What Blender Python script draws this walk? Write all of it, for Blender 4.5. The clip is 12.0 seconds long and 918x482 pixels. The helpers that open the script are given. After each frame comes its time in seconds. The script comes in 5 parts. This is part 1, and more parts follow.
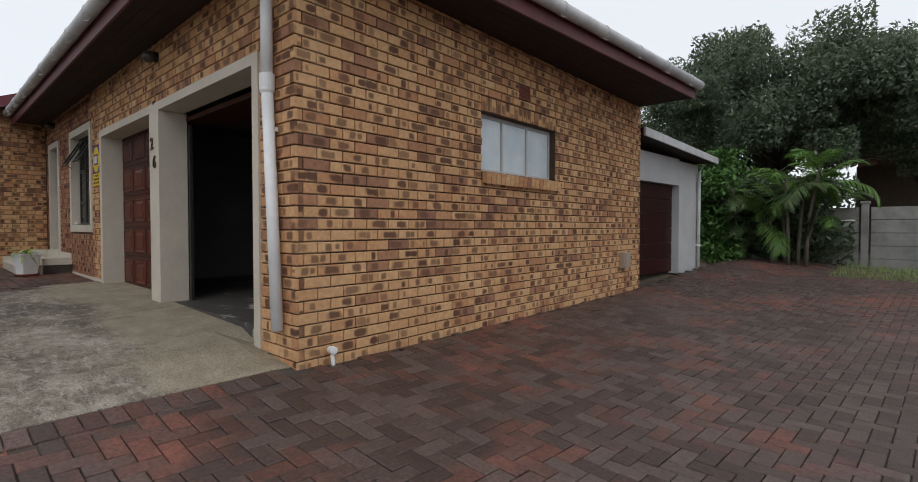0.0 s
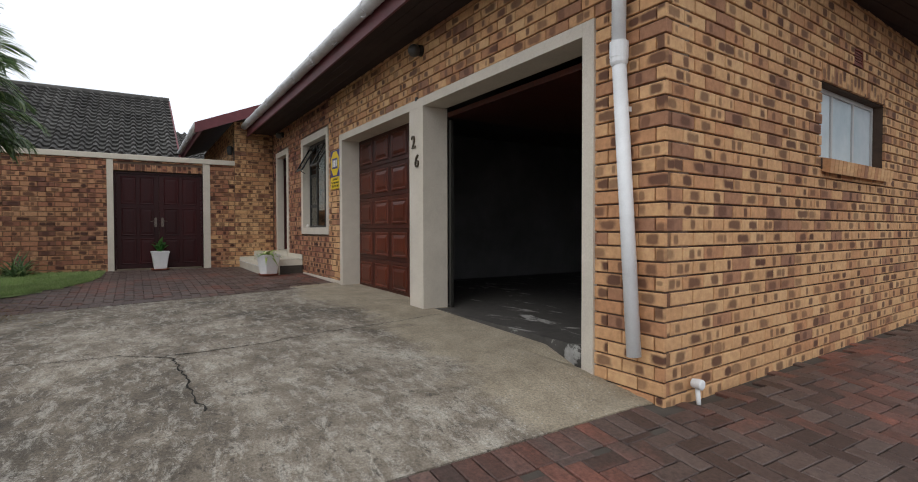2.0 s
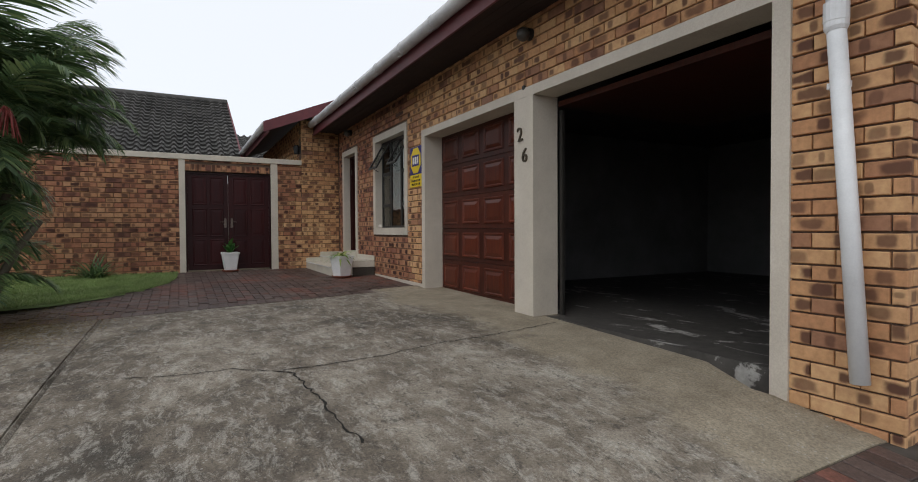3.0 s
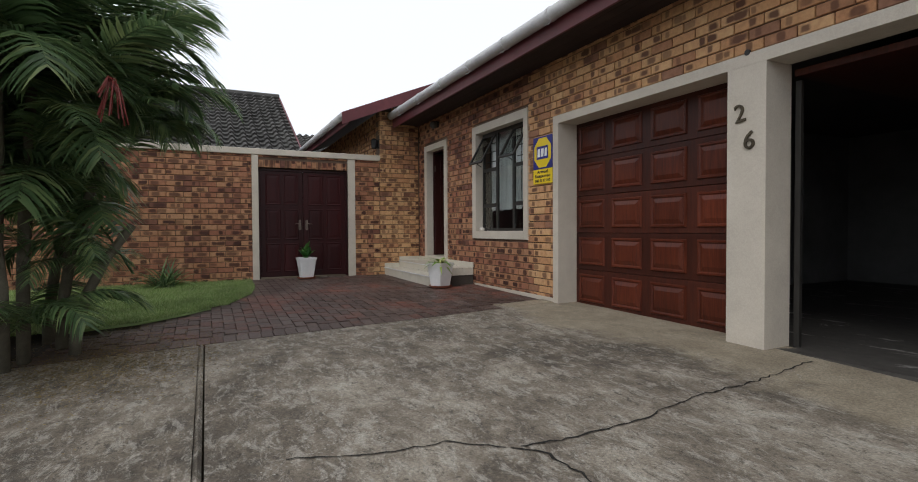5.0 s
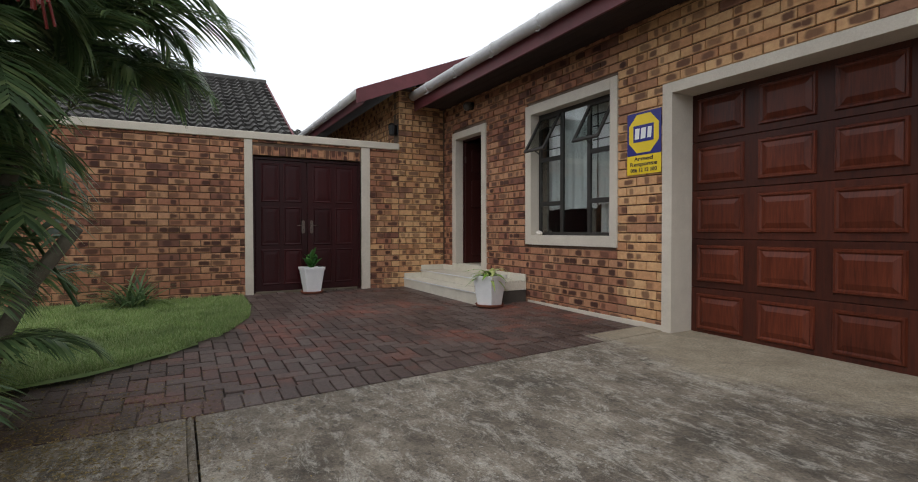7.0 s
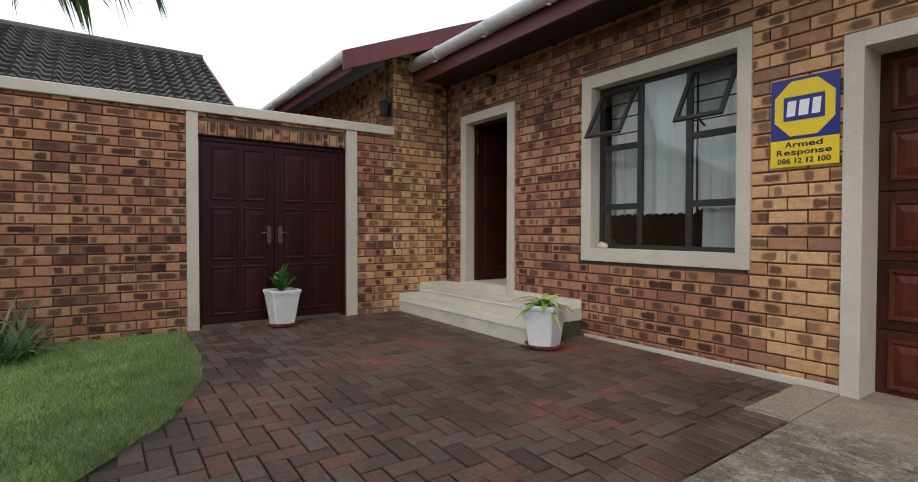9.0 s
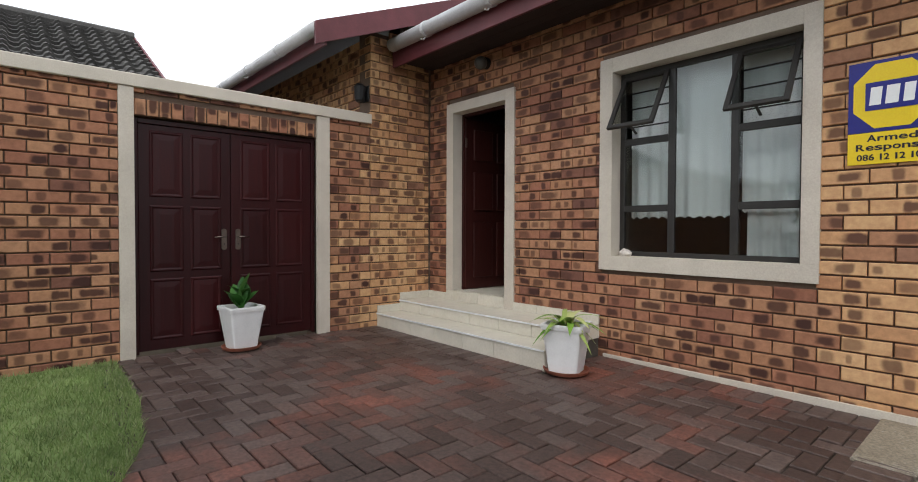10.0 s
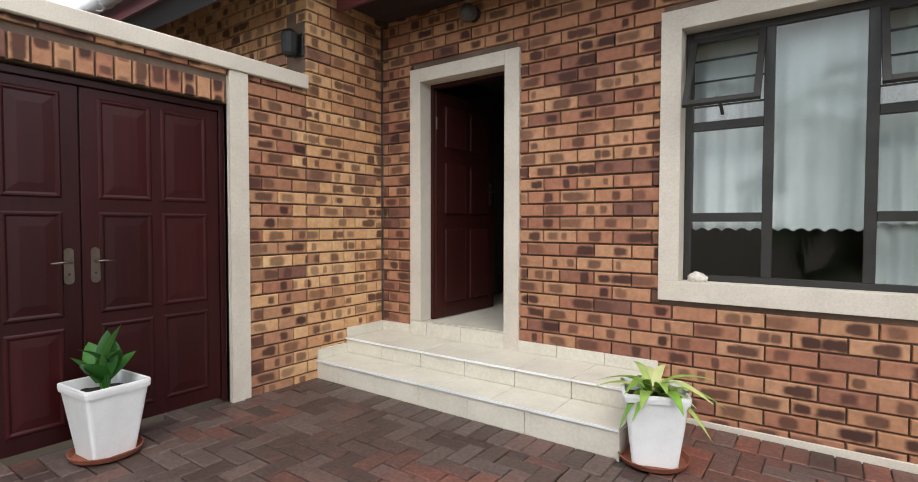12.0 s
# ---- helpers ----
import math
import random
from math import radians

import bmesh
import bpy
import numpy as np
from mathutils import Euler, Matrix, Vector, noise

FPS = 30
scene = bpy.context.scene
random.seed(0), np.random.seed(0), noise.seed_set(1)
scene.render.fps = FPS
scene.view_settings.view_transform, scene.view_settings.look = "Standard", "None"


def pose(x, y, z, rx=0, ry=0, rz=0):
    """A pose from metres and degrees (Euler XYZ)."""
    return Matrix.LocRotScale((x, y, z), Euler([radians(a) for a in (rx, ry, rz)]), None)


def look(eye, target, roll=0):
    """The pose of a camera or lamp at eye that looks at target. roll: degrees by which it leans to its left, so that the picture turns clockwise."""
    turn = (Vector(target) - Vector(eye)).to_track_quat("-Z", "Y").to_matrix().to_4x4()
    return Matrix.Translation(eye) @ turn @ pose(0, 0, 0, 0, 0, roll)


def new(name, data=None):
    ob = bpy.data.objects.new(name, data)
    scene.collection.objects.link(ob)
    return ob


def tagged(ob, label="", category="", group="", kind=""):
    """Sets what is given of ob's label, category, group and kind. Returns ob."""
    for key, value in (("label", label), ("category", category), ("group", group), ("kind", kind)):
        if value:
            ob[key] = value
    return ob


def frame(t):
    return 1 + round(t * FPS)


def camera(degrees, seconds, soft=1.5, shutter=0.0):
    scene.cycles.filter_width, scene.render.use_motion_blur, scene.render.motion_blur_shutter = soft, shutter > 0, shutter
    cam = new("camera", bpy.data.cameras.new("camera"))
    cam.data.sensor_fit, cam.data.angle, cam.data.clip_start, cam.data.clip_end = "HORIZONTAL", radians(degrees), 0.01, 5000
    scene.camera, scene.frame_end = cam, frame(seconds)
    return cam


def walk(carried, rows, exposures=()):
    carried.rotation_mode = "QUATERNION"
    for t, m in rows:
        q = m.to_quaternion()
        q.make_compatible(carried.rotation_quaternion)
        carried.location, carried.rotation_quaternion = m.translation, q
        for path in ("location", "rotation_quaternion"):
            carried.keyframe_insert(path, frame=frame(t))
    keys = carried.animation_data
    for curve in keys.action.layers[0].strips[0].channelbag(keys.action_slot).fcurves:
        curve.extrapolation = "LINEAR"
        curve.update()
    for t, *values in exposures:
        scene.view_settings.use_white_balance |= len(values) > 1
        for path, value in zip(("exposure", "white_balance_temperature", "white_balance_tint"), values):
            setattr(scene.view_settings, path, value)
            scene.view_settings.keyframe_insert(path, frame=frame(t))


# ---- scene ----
cam = camera(82.8, 12.0, soft=1.0)
PATH = [
    (0, (1.199, 0.334, 1.209), (-0.178, 1.783, 1.156), -0.0),
    (0.5, (0.858, 0.182, 1.211), (-0.623, 1.525, 1.159), -0.0),
    (1, (0.487, -0.010, 1.202), (-1.080, 1.232, 1.154), -0.2),
    (1.5, (0.137, -0.167, 1.209), (-1.499, 0.982, 1.160), -0.1),
    (2, (-0.279, -0.324, 1.207), (-1.975, 0.735, 1.163), -0.1),
    (2.5, (-0.630, -0.518, 1.198), (-2.367, 0.472, 1.156), -0.2),
    (3, (-1.015, -0.721, 1.215), (-2.778, 0.223, 1.170), -0.3),
    (5, (-2.569, -1.407, 1.277), (-4.367, -0.534, 1.230), -0.3),
    (5.5, (-2.957, -1.506, 1.301), (-4.756, -0.634, 1.256), -0.2),
    (6, (-3.429, -1.534, 1.298), (-5.228, -0.661, 1.256), -0.1),
    (6.5, (-3.858, -1.535, 1.308), (-5.649, -0.647, 1.264), -0.2),
    (7, (-4.347, -1.504, 1.300), (-6.106, -0.553, 1.260), -0.1),
    (9, (-6.250, -1.451, 1.397), (-7.884, -0.298, 1.358), 0.1),
    (9.5, (-6.664, -1.420, 1.422), (-8.247, -0.198, 1.379), 0.1),
    (10, (-7.094, -1.374, 1.442), (-8.599, -0.057, 1.399), 0.2),
    (10.5, (-7.485, -1.334, 1.480), (-8.889, 0.090, 1.434), 0.2),
    (11, (-7.916, -1.224, 1.473), (-9.211, 0.299, 1.435), 0.5),
    (11.5, (-8.274, -1.117, 1.524), (-9.509, 0.455, 1.468), 0.2),
    (12, (-8.657, -0.942, 1.567), (-9.817, 0.686, 1.502), 0.1),
]
walk(cam, [(t, look(eye, target, roll)) for t, eye, target, roll in PATH],
     exposures=((0.0, -0.2), (1.0, 0.15), (1.5, 0.18), (3.0, -0.1), (5.5, 0.08), (7.0, 0.15), (9.5, 0.45), (10.5, 0.75), (12.0, 1.2)))

# ---- world and light: overcast afternoon ----
SUN_EL, SUN_ROT = 55, 200
world = bpy.data.worlds.new("overcast_sky")
scene.world = world
world.use_nodes = True
wn = world.node_tree
wn.nodes.clear()
sky = wn.nodes.new("ShaderNodeTexSky")
sky.sky_type, sky.sun_disc = "NISHITA", False
sky.sun_elevation, sky.sun_rotation = radians(SUN_EL), radians(SUN_ROT)
veil = wn.nodes.new("ShaderNodeMix")
veil.data_type = "RGBA"
veil.inputs["Factor"].default_value = 0.86
veil.inputs["B"].default_value = (8.6, 8.9, 9.3, 1)
back = wn.nodes.new("ShaderNodeBackground")
back.inputs["Strength"].default_value = 0.125
wout = wn.nodes.new("ShaderNodeOutputWorld")
wn.links.new(sky.outputs["Color"], veil.inputs["A"])
wn.links.new(veil.outputs["Result"], back.inputs["Color"])
wn.links.new(back.outputs["Background"], wout.inputs["Surface"])
sun_data = bpy.data.lights.new("sun", "SUN")
sun_data.energy, sun_data.angle, sun_data.color = 0.6, radians(25), (1.0, 0.96, 0.9)
sun = new("sun", sun_data)
sun.matrix_world = look((3, -8, 14), (-4, 1, 0))

# ---- materials ----


class Mat:
    """A node material under construction."""

    def __init__(self, name, rough=0.8, metal=0.0, spec=0.4):
        self.m = bpy.data.materials.new(name)
        self.m.use_nodes = True
        self.t = self.m.node_tree
        self.b = self.t.nodes["Principled BSDF"]
        self.b.inputs["Roughness"].default_value = rough
        self.b.inputs["Metallic"].default_value = metal
        self.b.inputs["Specular IOR Level"].default_value = spec
        self.height = None

    def node(self, kind, **kw):
        n = self.t.nodes.new(kind)
        for k, v in kw.items():
            n.inputs[k.replace("_", " ")].default_value = v
        return n

    def link(self, a, b):
        self.t.links.new(a, b)

    def math(self, op, a, b=0.0, c=0.0, clamp=False):
        n = self.t.nodes.new("ShaderNodeMath")
        n.operation, n.use_clamp = op, clamp
        for i, v in enumerate((a, b, c)):
            if isinstance(v, (int, float)):
                n.inputs[i].default_value = v
            else:
                self.link(v, n.inputs[i])
        return n.outputs[0]

    def coord(self, world_space=True, stretch=(1, 1, 1)):
        if world_space:
            o = self.t.nodes.new("ShaderNodeNewGeometry").outputs["Position"]
        else:
            o = self.t.nodes.new("ShaderNodeTexCoord").outputs["Object"]
        mp = self.t.nodes.new("ShaderNodeMapping")
        mp.inputs["Scale"].default_value = stretch
        self.link(o, mp.inputs["Vector"])
        return mp.outputs["Vector"]

    def noise(self, scale, detail=4.0, rough=0.6, vec=None, w=None, out="Fac", dist=0.0):
        n = self.t.nodes.new("ShaderNodeTexNoise")
        if w is not None:
            n.noise_dimensions = "4D"
            self.link(w, n.inputs["W"])
        n.inputs["Scale"].default_value, n.inputs["Detail"].default_value = scale, detail
        n.inputs["Roughness"].default_value, n.inputs["Distortion"].default_value = rough, dist
        self.link(vec if vec is not None else self.coord(), n.inputs["Vector"])
        return n.outputs[out]

    def ramp(self, fac, stops):
        n = self.t.nodes.new("ShaderNodeValToRGB")
        e = n.color_ramp.elements
        while len(e) < len(stops):
            e.new(0.5)
        for el, (p, c) in zip(e, stops):
            el.position = p
            el.color = (c, c, c, 1) if isinstance(c, (int, float)) else (*c, 1)
        self.link(fac, n.inputs["Fac"])
        return n.outputs["Color"]

    def mix(self, fac, a, b, mode="MIX"):
        n = self.t.nodes.new("ShaderNodeMix")
        n.data_type, n.blend_type = "RGBA", mode
        for v, s in ((fac, n.inputs["Factor"]), (a, n.inputs["A"]), (b, n.inputs["B"])):
            if isinstance(v, (int, float)):
                s.default_value = v
            elif isinstance(v, tuple):
                s.default_value = (*v, 1)
            else:
                self.link(v, s)
        return n.outputs["Result"]

    def color(self, c):
        if isinstance(c, tuple):
            self.b.inputs["Base Color"].default_value = (*c, 1)
        else:
            self.link(c, self.b.inputs["Base Color"])
        return self

    def rough(self, r):
        self.link(r, self.b.inputs["Roughness"])
        return self

    def bump(self, h, strength=0.3, dist=0.01):
        n = self.node("ShaderNodeBump", Strength=strength, Distance=dist)
        self.link(h, n.inputs["Height"])
        self.link(n.outputs["Normal"], self.b.inputs["Normal"])
        return self

    def rand(self):
        """One number per piece, whether it is an object or an island of a joined mesh."""
        a = self.t.nodes.new("ShaderNodeObjectInfo").outputs["Random"]
        b = self.t.nodes.new("ShaderNodeNewGeometry").outputs["Random Per Island"]
        return self.math("FRACT", self.math("ADD", a, b))


def plain(name, c, rough=0.7, metal=0.0, var=0.25, scale=6.0, grain=120.0, bump=0.15, spec=0.4, world_space=True):
    """Paint, plaster, plastic or metal: one colour with stains and fine grain."""
    k = Mat(name, rough, metal, spec)
    v = k.coord(world_space)
    big = k.noise(scale, 5, 0.65, v)
    fine = k.noise(grain, 3, 0.6, v)
    lo = tuple(x * (1 - var) for x in c)
    hi = tuple(min(0.95, x * (1 + var * 0.5)) for x in c)
    col = k.ramp(big, [(0.3, lo), (0.7, hi)])
    col = k.mix(0.12, col, k.ramp(fine, [(0.35, 0.25), (0.65, 0.9)]), "OVERLAY")
    k.color(col)
    k.rough(k.math("ADD", k.math("MULTIPLY", fine, 0.16), rough - 0.08))
    if bump:
        k.bump(k.math("ADD", k.math("MULTIPLY", big, 0.6), fine), bump, 0.004)
    return k.m


def brick_material(name, tones, spot, amount):
    """Flash-fired face brick: tinted body with one or two dark burnt patches."""
    k = Mat(name, 0.85, 0.0, 0.25)
    r = k.rand()
    r2 = k.math("FRACT", k.math("MULTIPLY", r, 37.7))
    r3 = k.math("FRACT", k.math("MULTIPLY", r, 91.3))
    r4 = k.math("FRACT", k.math("MULTIPLY", r, 153.1))
    uv = k.t.nodes.new("ShaderNodeUVMap").outputs["UV"]
    sep = k.t.nodes.new("ShaderNodeSeparateXYZ")
    k.link(uv, sep.inputs[0])
    w = k.math("MULTIPLY", r, 60.0)
    wob = k.noise(9.0, 3, 0.55, uv, w)
    body = k.ramp(r2, tones)
    mott = k.noise(26.0, 4, 0.6, uv, w)
    body = k.mix(0.3, body, k.ramp(mott, [(0.3, 0.2), (0.7, 0.85)]), "OVERLAY")

    def patch(cx, half_w, half_h):
        dx = k.math("DIVIDE", k.math("ABSOLUTE", k.math("SUBTRACT", sep.outputs[0], cx)), half_w)
        dy = k.math("DIVIDE", k.math("ABSOLUTE", sep.outputs[1]), half_h)
        d = k.math("POWER", k.math("ADD", k.math("POWER", dx, 4.0), k.math("POWER", dy, 4.0)), 0.25)
        d = k.math("ADD", d, k.math("MULTIPLY", k.math("SUBTRACT", wob, 0.5), 1.3))
        n = k.t.nodes.new("ShaderNodeMapRange")
        n.interpolation_type = "SMOOTHSTEP"
        k.link(d, n.inputs["Value"])
        n.inputs["From Min"].default_value, n.inputs["From Max"].default_value = 0.55, 1.12
        n.inputs["To Min"].default_value, n.inputs["To Max"].default_value = 1.0, 0.0
        return n.outputs["Result"]

    c1 = k.math("MULTIPLY", k.math("SUBTRACT", r3, 0.5), 0.14)
    p1 = patch(c1, k.math("ADD", k.math("MULTIPLY", r4, 0.075), 0.022), 0.034)
    p1 = k.math("MULTIPLY", p1, k.math("LESS_THAN", r4, amount))
    c2 = k.math("ADD", k.math("MULTIPLY", r4, -0.16), 0.08)
    p2 = patch(c2, k.math("ADD", k.math("MULTIPLY", r3, 0.035), 0.016), 0.029)
    p2 = k.math("MULTIPLY", p2, k.math("LESS_THAN", r2, amount * 0.5))
    p = k.math("MULTIPLY", k.math("MAXIMUM", p1, p2), k.math("ADD", k.math("MULTIPLY", r3, 0.45), 0.55))
    col = k.mix(p, body, spot)
    lay = k.noise(0.9, 4, 0.6)
    col = k.mix(0.35, col, k.ramp(lay, [(0.3, (0.32, 0.30, 0.28)), (0.7, (0.62, 0.6, 0.58))]), "OVERLAY")
    k.color(col)
    k.bump(k.math("ADD", mott, k.noise(220.0, 2)), 0.35, 0.003)
    return k.m


BRICK_TAN = brick_material("tan_face_brick", [(0.0, (0.54, 0.30, 0.15)), (0.3, (0.62, 0.385, 0.205)), (0.62, (0.56, 0.325, 0.165)), (0.85, (0.47, 0.24, 0.125)), (1.0, (0.28, 0.145, 0.095))], (0.115, 0.055, 0.038), 0.78)
BRICK_RED = brick_material("red_brown_face_brick", [(0.0, (0.38, 0.19, 0.105)), (0.3, (0.43, 0.235, 0.135)), (0.6, (0.36, 0.17, 0.10)), (0.85, (0.30, 0.13, 0.082)), (1.0, (0.16, 0.075, 0.056))], (0.058, 0.026, 0.021), 0.92)
MORTAR = plain("dark_raked_mortar", (0.085, 0.056, 0.040), 0.95, var=0.4, scale=3, bump=0.4)
MORTAR_PALE = plain("brown_flush_mortar", (0.155, 0.105, 0.076), 0.95, var=0.4, scale=3, bump=0.4)
PLASTER = plain("cream_painted_plaster", (0.58, 0.52, 0.44), 0.75, var=0.14, scale=2.5, bump=0.1)
PLASTER_WHITE = plain("white_painted_plaster", (0.47, 0.47, 0.47), 0.8, var=0.12, scale=1.6, bump=0.2)
GUTTER = plain("white_gutter_paint", (0.56, 0.56, 0.57), 0.5, var=0.2, scale=4, bump=0.05)
PIPE = plain("white_pvc", (0.78, 0.79, 0.80), 0.4, var=0.1, scale=5, bump=0.05)
FASCIA = plain("maroon_fascia_paint", (0.13, 0.030, 0.036), 0.5, var=0.3, scale=3, bump=0.1)
EAVE_WOOD = plain("dark_eave_board", (0.030, 0.018, 0.017), 0.8, var=0.3, scale=3)
# Room plasters: greys darkened so the colour itself carries the indoor shade.
INTERIOR = plain("shade_grey_garage_plaster", (0.20, 0.20, 0.195), 0.9, var=0.3, scale=1.2)
INTERIOR_SHADED = plain("shade_dark_room_plaster", (0.10, 0.09, 0.085), 0.9, var=0.2, scale=1.2)
TILE_CREAM = plain("cream_ceramic_tile", (0.62, 0.58, 0.49), 0.35, var=0.12, scale=5, grain=60, bump=0.05, spec=0.5)
GROUT = plain("grey_grout", (0.07, 0.058, 0.048), 0.95)
POT = plain("white_planter_plastic", (0.78, 0.78, 0.78), 0.4, var=0.08, scale=8, bump=0.05)
SAUCER = plain("terracotta_saucer", (0.26, 0.085, 0.05), 0.6)
SOIL = plain("potting_soil", (0.03, 0.022, 0.016), 0.95, var=0.5, scale=40, bump=0.6)
STEEL = plain("dark_bronze_window_steel", (0.028, 0.026, 0.024), 0.45, var=0.3, scale=8, bump=0.05)
CHROME = plain("worn_nickel", (0.17, 0.14, 0.12), 0.38, 1.0, var=0.2, scale=30, bump=0.05)
BLACK = plain("black_lamp_metal", (0.015, 0.015, 0.016), 0.5)
LAMP_GLASS = plain("frosted_lamp_glass", (0.07, 0.065, 0.06), 0.3)
NUMBER = plain("tarnished_bronze_number", (0.10, 0.08, 0.055), 0.45, 0.7, var=0.4, scale=30)
SIGN_BLUE = plain("sign_blue", (0.018, 0.02, 0.20), 0.35, var=0.1, bump=0)
SIGN_YELLOW = plain("sign_yellow", (0.80, 0.58, 0.02), 0.35, var=0.06, bump=0)
SIGN_WHITE = plain("sign_white", (0.82, 0.82, 0.82), 0.35, var=0.05, bump=0)
SIGN_INK = plain("sign_ink", (0.012, 0.012, 0.03), 0.4, var=0.05, bump=0)
SHELL = plain("sea_shell", (0.62, 0.56, 0.50), 0.6, var=0.3, scale=40, world_space=False)
FENCE = plain("grey_precast_concrete", (0.27, 0.265, 0.25), 0.9, var=0.35, scale=2.5, bump=0.4)
TRUNK = plain("grey_palm_stem", (0.12, 0.105, 0.075), 0.85, var=0.4, scale=9, bump=0.5)
BARK = plain("dark_bark", (0.05, 0.04, 0.03), 0.9, var=0.4, scale=8, bump=0.6)
EARTH = plain("bare_earth", (0.11, 0.085, 0.055), 0.95, var=0.4, scale=2.0, grain=60, bump=0.6)
DARKWALL = plain("brown_far_wall", (0.10, 0.07, 0.05), 0.9)
PLASTIC_GREY = plain("grey_meter_box_plastic", (0.36, 0.29, 0.23), 0.6, var=0.15)
RUST = plain("dark_red_pipe", (0.2, 0.05, 0.03), 0.6)


def wood(name, dark, light, rough=0.35, stretch=(3, 3, 40)):
    k = Mat(name, rough, 0, 0.24)
    v = k.coord(False, stretch)
    g = k.noise(1.4, 6, 0.65, v, k.math("MULTIPLY", k.rand(), 40.0), dist=0.6)
    big = k.noise(1.1, 3, 0.6)
    col = k.ramp(k.math("ADD", k.math("MULTIPLY", g, 0.65), k.math("MULTIPLY", big, 0.4)), [(0.38, dark), (0.68, light)])
    hue = k.ramp(k.rand(), [(0.0, (0.38, 0.38, 0.38)), (0.6, (0.5, 0.5, 0.5)), (1.0, (0.66, 0.64, 0.62))])
    k.color(k.mix(0.8, col, hue, "OVERLAY"))
    k.rough(k.math("ADD", k.math("MULTIPLY", g, 0.25), rough - 0.1))
    k.bump(g, 0.12, 0.003)
    return k.m


GARAGE_WOOD = wood("reddish_varnished_wood", (0.045, 0.010, 0.007), (0.145, 0.034, 0.016), 0.32, (40, 3, 3))
GARAGE_RAIL = wood("dark_varnished_wood", (0.030, 0.009, 0.007), (0.085, 0.022, 0.012), 0.4, (30, 3, 3))
GATE_WOOD = wood("dark_maroon_wood", (0.021, 0.0026, 0.0034), (0.038, 0.0045, 0.0054), 0.38, (30, 30, 2))
DOOR_WOOD = wood("dark_mahogany", (0.028, 0.007, 0.006), (0.055, 0.012, 0.010), 0.45, (30, 30, 2))


def concrete_material():
    """Old broomed concrete: broad dark stains, pale scuffs, pits and chips, a sandy strip along the garage."""
    k = Mat("weathered_driveway_concrete", 0.9, 0, 0.3)
    stain = k.noise(0.62, 8, 0.68, k.coord(True, (0.8, 1.3, 1.0)), dist=0.7)
    mid = k.noise(3.4, 7, 0.74, dist=0.3)
    fine = k.noise(75.0, 4, 0.75)
    f = k.math("ADD", k.math("MULTIPLY", stain, 0.55), k.math("MULTIPLY", mid, 0.45))
    col = k.ramp(f, [(0.39, (0.068, 0.058, 0.046)), (0.47, (0.132, 0.108, 0.083)), (0.54, (0.215, 0.181, 0.142)), (0.64, (0.37, 0.33, 0.27))])
    scuff = k.noise(8.0, 9, 0.85, k.coord(True, (0.7, 1.5, 1.0)), dist=0.5)
    col = k.mix(k.math("MULTIPLY", k.ramp(scuff, [(0.50, 0.0), (0.58, 1.0)]), 0.55), col, (0.46, 0.43, 0.375))
    pit = k.noise(16.0, 7, 0.82, k.coord(True, (0.8, 1.3, 1.0)))
    pits = k.ramp(pit, [(0.38, 1.0), (0.46, 0.0)])
    col = k.mix(k.math("MULTIPLY", pits, 0.7), col, (0.050, 0.043, 0.036))
    sep = k.t.nodes.new("ShaderNodeSeparateXYZ")
    k.link(k.coord(), sep.inputs[0])
    edge = k.math("ADD", sep.outputs[1], k.math("MULTIPLY", k.math("SUBTRACT", k.noise(1.1, 6, 0.65), 0.5), 1.5))
    strip = k.ramp(k.math("MULTIPLY", edge, 0.4), [(0.55, 0.0), (0.64, 0.88)])
    col = k.mix(strip, col, k.ramp(mid, [(0.3, (0.235, 0.195, 0.14)), (0.7, (0.385, 0.33, 0.245))]))
    col = k.mix(0.42, col, k.ramp(fine, [(0.36, 0.16), (0.62, 0.82)]), "OVERLAY")
    vor = k.t.nodes.new("ShaderNodeTexVoronoi")
    vor.inputs["Scale"].default_value = 34.0
    k.link(k.coord(), vor.inputs["Vector"])
    chip = k.math("MULTIPLY", k.ramp(vor.outputs["Distance"], [(0.10, 1.0), (0.22, 0.0)]), k.ramp(k.noise(1.7, 5, 0.7), [(0.50, 0.0), (0.60, 0.8)]))
    col = k.mix(chip, col, (0.46, 0.44, 0.40))
    k.color(col)
    k.rough(k.math("ADD", k.math("MULTIPLY", mid, 0.3), 0.66))
    k.bump(k.math("ADD", k.math("MULTIPLY", fine, 0.4), k.math("ADD", k.math("MULTIPLY", pit, 1.3), k.math("MULTIPLY", mid, 0.6))), 0.6, 0.016)
    return k.m


